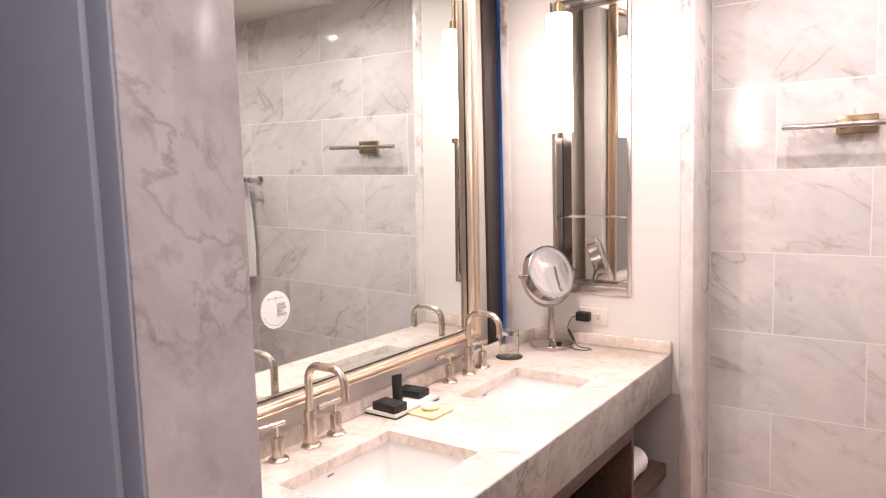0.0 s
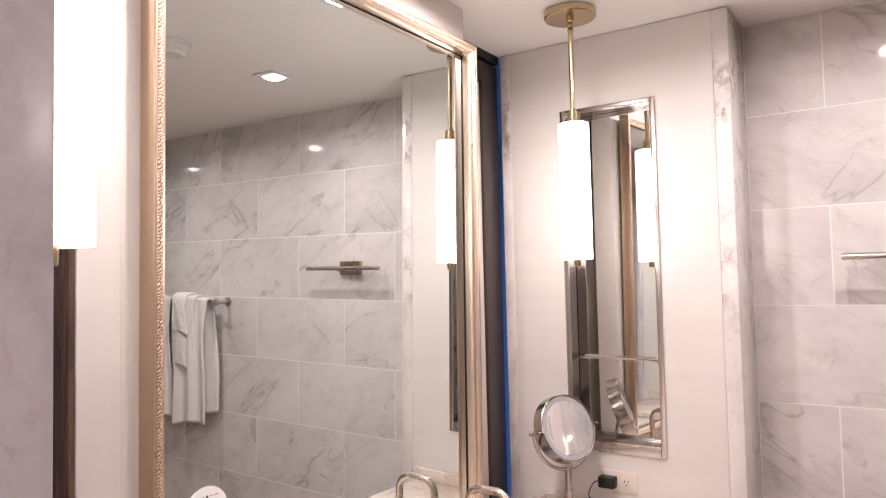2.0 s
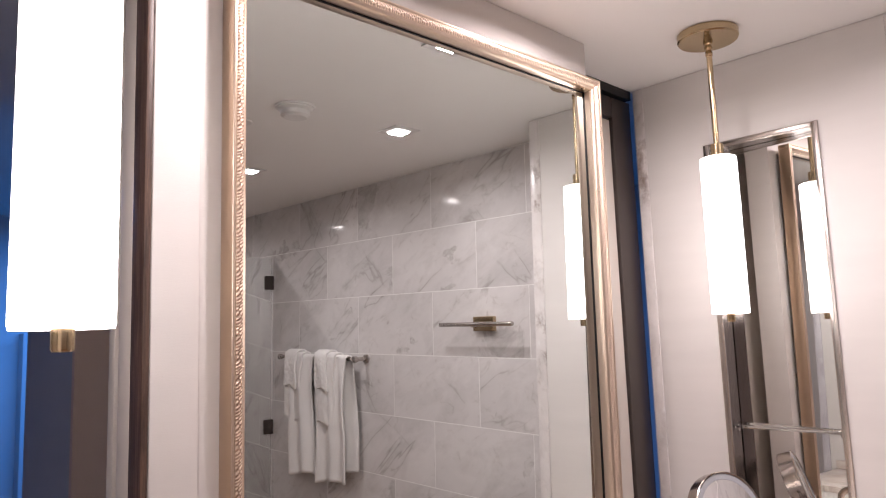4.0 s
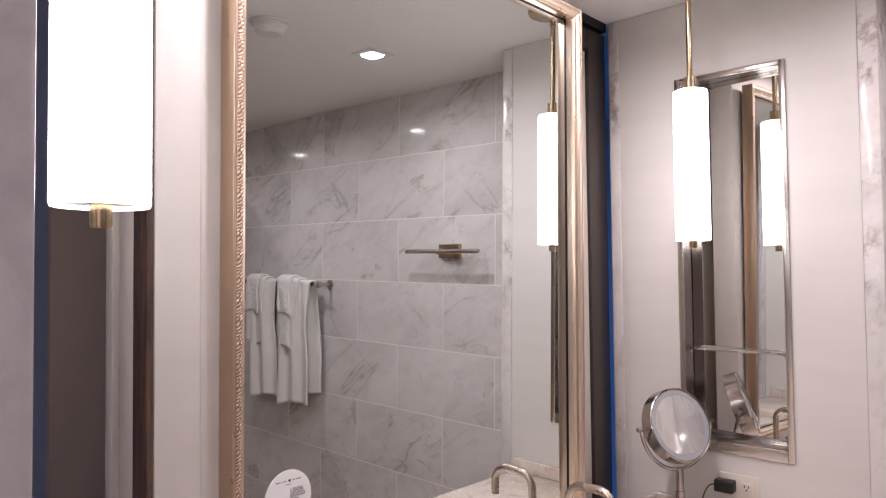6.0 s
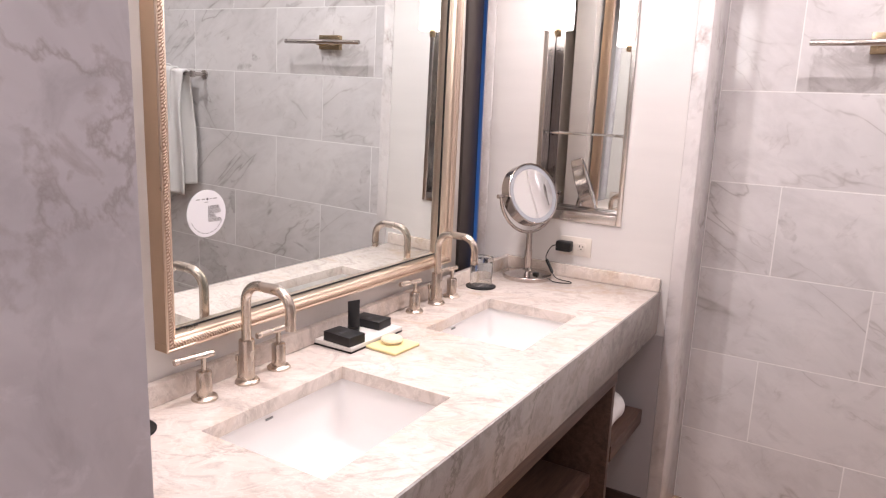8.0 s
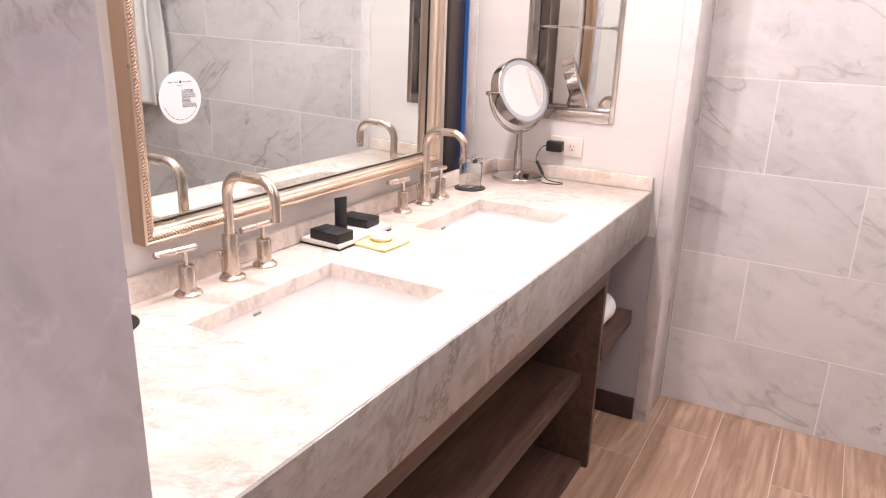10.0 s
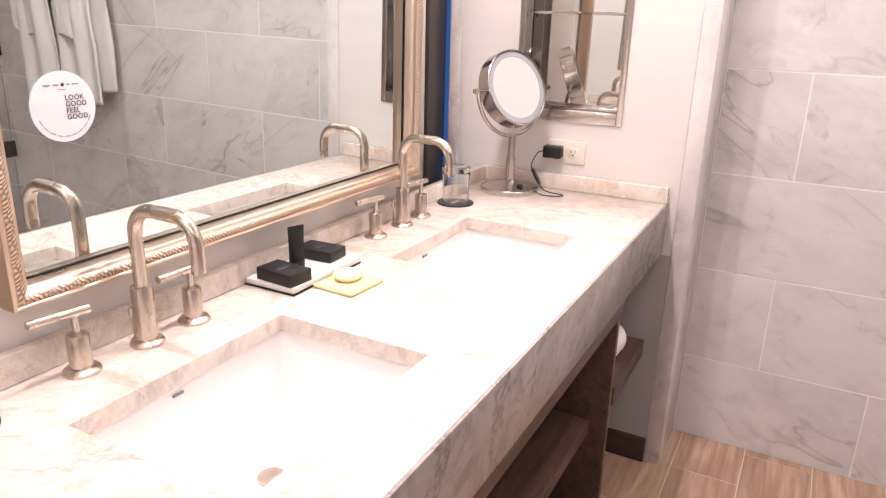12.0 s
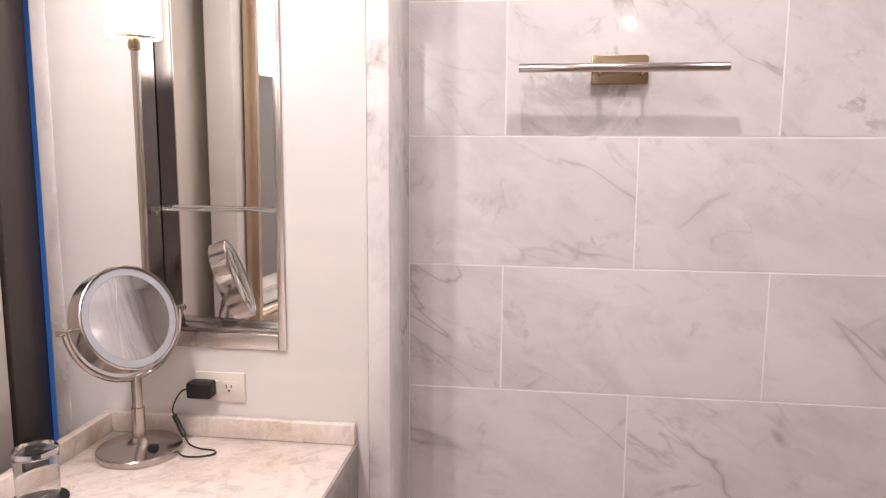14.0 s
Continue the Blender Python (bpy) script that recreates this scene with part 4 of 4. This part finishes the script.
part("switch", B(0.034, -0.030, 0.0190, 0.052, -0.014, 0.0285, bev=0.002), M_BLACK, mk, "black switch on the base")

# outlet, plug and cable
outlet = root("wall_outlet", pose(-1.064, FAR_Y, 0.962), "ivory double wall outlet plate above the splash", "outlet")
part("plate", B(-0.058, -0.0065, -0.034, 0.058, -0.0005, 0.034, bev=0.0025), M_PLASTIC, outlet)
for x in (-0.02, 0.022):
    socket = part("socket", B(x - 0.017, -0.0085, -0.0145, x + 0.017, -0.0066, 0.0145, bev=0.001), M_PLASTIC, outlet)
    for dx, dz, w, h in ((-0.006, 0.003, 0.0012, 0.004), (0.006, 0.003, 0.0012, 0.0034), (0.0, -0.007, 0.0022, 0.0022)):
        part("slot", B(x + dx - w, -0.0093, dz - h, x + dx + w, -0.0087, dz + h), M_BLACK, socket, "dark slot")
plug = root("power_adapter", pose(-1.094, FAR_Y - 0.0095, 0.963), "black plug-in power adapter with a thin cable", "power adapter")
part("body", B(-0.031, -0.036, -0.018, 0.024, -0.0005, 0.018, bev=0.005, seg=3), M_BLACK, plug)
cab = [(-0.030, -0.02, 0.0), (-0.045, -0.024, -0.004), (-0.056, -0.030, -0.020), (-0.062, -0.037, -0.042), (-0.057, -0.041, -0.054), (-0.022, -0.063, -0.094), (-0.006, -0.072, -0.106), (0.02, -0.080, -0.1095), (0.05, -0.084, -0.1095), (0.062, -0.098, -0.1095), (0.042, -0.116, -0.1095), (0.006, -0.122, -0.1090), (-0.016, -0.112, -0.1035)]


def smooth(pts, n=8):
    out = []
    p = [Vector(pts[0])] + [Vector(q) for q in pts] + [Vector(pts[-1])]
    for i in range(1, len(p) - 2):
        for k in range(n):
            t = k / n
            out.append(0.5 * (2 * p[i] + (p[i + 1] - p[i - 1]) * t + (2 * p[i - 1] - 5 * p[i] + 4 * p[i + 1] - p[i + 2]) * t * t + (3 * p[i] - p[i - 1] - 3 * p[i + 1] + p[i + 2]) * t ** 3))
    return out + [p[-1]]


part("cable", sweep(bmesh.new(), smooth(cab), 0.0018, 10), M_BLACK, plug)
part("ferrite", sweep(bmesh.new(), [(-0.058, -0.0405, -0.053), (-0.0565, -0.0415, -0.055), (-0.025, -0.0612, -0.091), (-0.023, -0.0625, -0.093)], [0.003, 0.0055, 0.0055, 0.003], 14), M_BLACK, plug)

# amenity tray, boxes, tube, cloth and soap
tray = root("amenity_tray", pose(-1.258, 1.638, COUNTER, 0, 0, 0), "small white tray with a dark rim on the counter", "tray")
part("board", B(-0.058, -0.106, 0.0045, 0.058, 0.106, 0.0145, bev=0.001), M_TRAY, tray)
part("rim", B(-0.059, -0.107, 0.0005, 0.059, 0.107, 0.0043, bev=0.0008), M_BLACK, tray, "thin dark foot rim")


def carton(x, y, z, lx, ly, h, turn):
    c = root("soap_carton", pose(x, y, z, 0, 0, turn), "small black soap carton with faint print", "carton", "black cartons")
    part("carton_body", B(-lx, -ly, 0.0004, lx, ly, h, bev=0.0012), M_BOX, c)
    part("print_bar", B(-lx * 0.12, -ly * 0.55, h, lx * 0.12, ly * 0.55, h + 0.0003), M_FAINTINK, c, "small grey print")
    return c


carton(-1.246, 1.562, COUNTER + 0.0147, 0.043, 0.028, 0.024, -4)
carton(-1.270, 1.703, COUNTER + 0.0147, 0.043, 0.028, 0.022, 3)
tb = root("lotion_tube", pose(-1.268, 1.626, COUNTER + 0.0147, 0, 0, -20), "black lotion tube standing on its cap", "tube")
part("cap", lathe(bmesh.new(), [(0, 0), (0.0145, 0), (0.015, 0.002), (0.015, 0.018), (0, 0.019)], 28), M_BLACK, tb)
bm = bmesh.new()
rings = []
for i in range(11):
    f = i / 10
    rings.append([bm.verts.new((0.0150 * (1 - 0.92 * f) * math.cos(a), (0.0150 + 0.003 * f) * math.sin(a), 0.0192 + 0.066 * f)) for a in (2 * math.pi * k / 28 for k in range(28))])
for a, b in zip(rings, rings[1:]):
    for k in range(28):
        bm.faces.new((a[k], a[(k + 1) % 28], b[(k + 1) % 28], b[k]))
bm.faces.new(rings[-1])
bm.faces.new(rings[0][::-1])
part("tube_body", bm, M_BOX, tb)
cloth = tagged(obj("folded_cloth", B(-0.046, -0.05, 0, 0.046, 0.05, 0.008, bev=0.003, seg=3), M_CREAM), "small cream yellow folded cloth on the counter", "cloth")
cloth.matrix_world = pose(-1.150, 1.633, COUNTER + 0.0004, 0, 0, -3)
soap = tagged(obj("soap", lathe(bmesh.new(), [(0, 0), (0.021, 0.0), (0.0265, 0.004), (0.028, 0.009), (0.025, 0.014), (0.017, 0.0175), (0, 0.0185)], 36), M_SOAP), "round cream soap on a folded cloth", "soap")
soap.location = (-1.158, 1.640, COUNTER + 0.0088)
# ---- bedroom glimpse ----
ac = root("wall_unit", pose(-4.99, 1.95, 0.0), "pale wall unit with a louvred grille in blue light", "wall unit")
part("cabinet_body", B(0, -0.3, 0.5, 0.1, 0.3, 1.75, bev=0.004), M_BEDWALL, ac)
for k in range(8):
    part("louvre", B(0.1, -0.26, 0.6 + 0.04 * k, 0.112, 0.26, 0.62 + 0.04 * k, bev=0.002), M_BEDWALL, ac)
bm = bmesh.new()
rows = []
for j in (0.02, CEIL - 0.06):
    rows.append([bm.verts.new((-4.86 + 0.035 * math.sin(i * 0.9), 0.2 + 0.02 * i, j)) for i in range(61)])
for i in range(60):
    bm.faces.new((rows[0][i], rows[0][i + 1], rows[1][i + 1], rows[1][i]))
cur = tagged(obj("curtain", bm, M_CURTAIN, 80), "dark navy pleated curtain in the bedroom", "curtain")
cur.modifiers.new("thickness", "SOLIDIFY").thickness = 0.004

# ---- tiles of the marble wall ----
TILE_W, TILE_H, GAP = 0.613, 0.308, 0.0042
north = bpy.data.objects["wall_north"]
shared = {}
rnd_tile = random.Random(12)


def tile_mesh(w, h):
    key = (round(w, 3), round(h, 3))
    if key not in shared:
        bm = B(-w / 2, -0.006, -h / 2, w / 2, 0.0055, h / 2, bev=0.0003, seg=1)
        me = bpy.data.meshes.new("tile")
        bm.to_mesh(me)
        bm.free()
        me.materials.append(M_TILE)
        shared[key] = me
    return shared[key]


for r in range(8):
    z0 = 0.0 if r == 0 else 0.29 + TILE_H * (r - 1)
    z1 = min(0.29 + TILE_H * r, CEIL - 0.002)
    x = (-0.1435 if r % 2 == 0 else -0.45) - 2 * TILE_W
    while x < 2.64:
        a, b = max(x, -0.6785), min(x + TILE_W, 2.648)
        x += TILE_W
        if b - a < 0.02:
            continue
        t = new("tile", tile_mesh(b - a - GAP, z1 - z0 - GAP))
        t.location = ((a + b) / 2, TILE_Y + 0.006, (z0 + z1) / 2)
        if rnd_tile.random() < 0.4:
            t.rotation_euler.y = math.pi
        t.parent = north

# ---- planks of the floor ----
floor = bpy.data.objects["floor"]
planks = {}
PW, PL = 0.2, 1.2
rnd = random.Random(4)
i = 0
x = -0.645 - 4 * PW
while x < 2.64:
    x0, x1 = max(x, -1.325), min(x + PW, 2.648)
    y = {4: 2.648, 5: 2.832}.get(i, 2.30 + (i * 0.43) % PL) - 4 * PL
    while y < TILE_Y:
        y0, y1 = max(y, -1.598), min(y + PL, TILE_Y + 0.003)
        if y1 - y0 > 0.03 and x1 - x0 > 0.02:
            key = (round(x1 - x0, 3), round(y1 - y0, 3))
            if key not in planks:
                w, l = x1 - x0 - 0.003, y1 - y0 - 0.003
                bm = B(-w / 2, -l / 2, -0.007, w / 2, l / 2, 0.0, bev=0.0008, seg=1)
                me = bpy.data.meshes.new("plank")
                bm.to_mesh(me)
                bm.free()
                me.materials.append(M_PLANK)
                planks[key] = me
            p = new("plank", planks[key])
            p.location = ((x0 + x1) / 2, (y0 + y1) / 2, 0.0)
            p.parent = floor
        y += PL
    x += PW
    i += 1
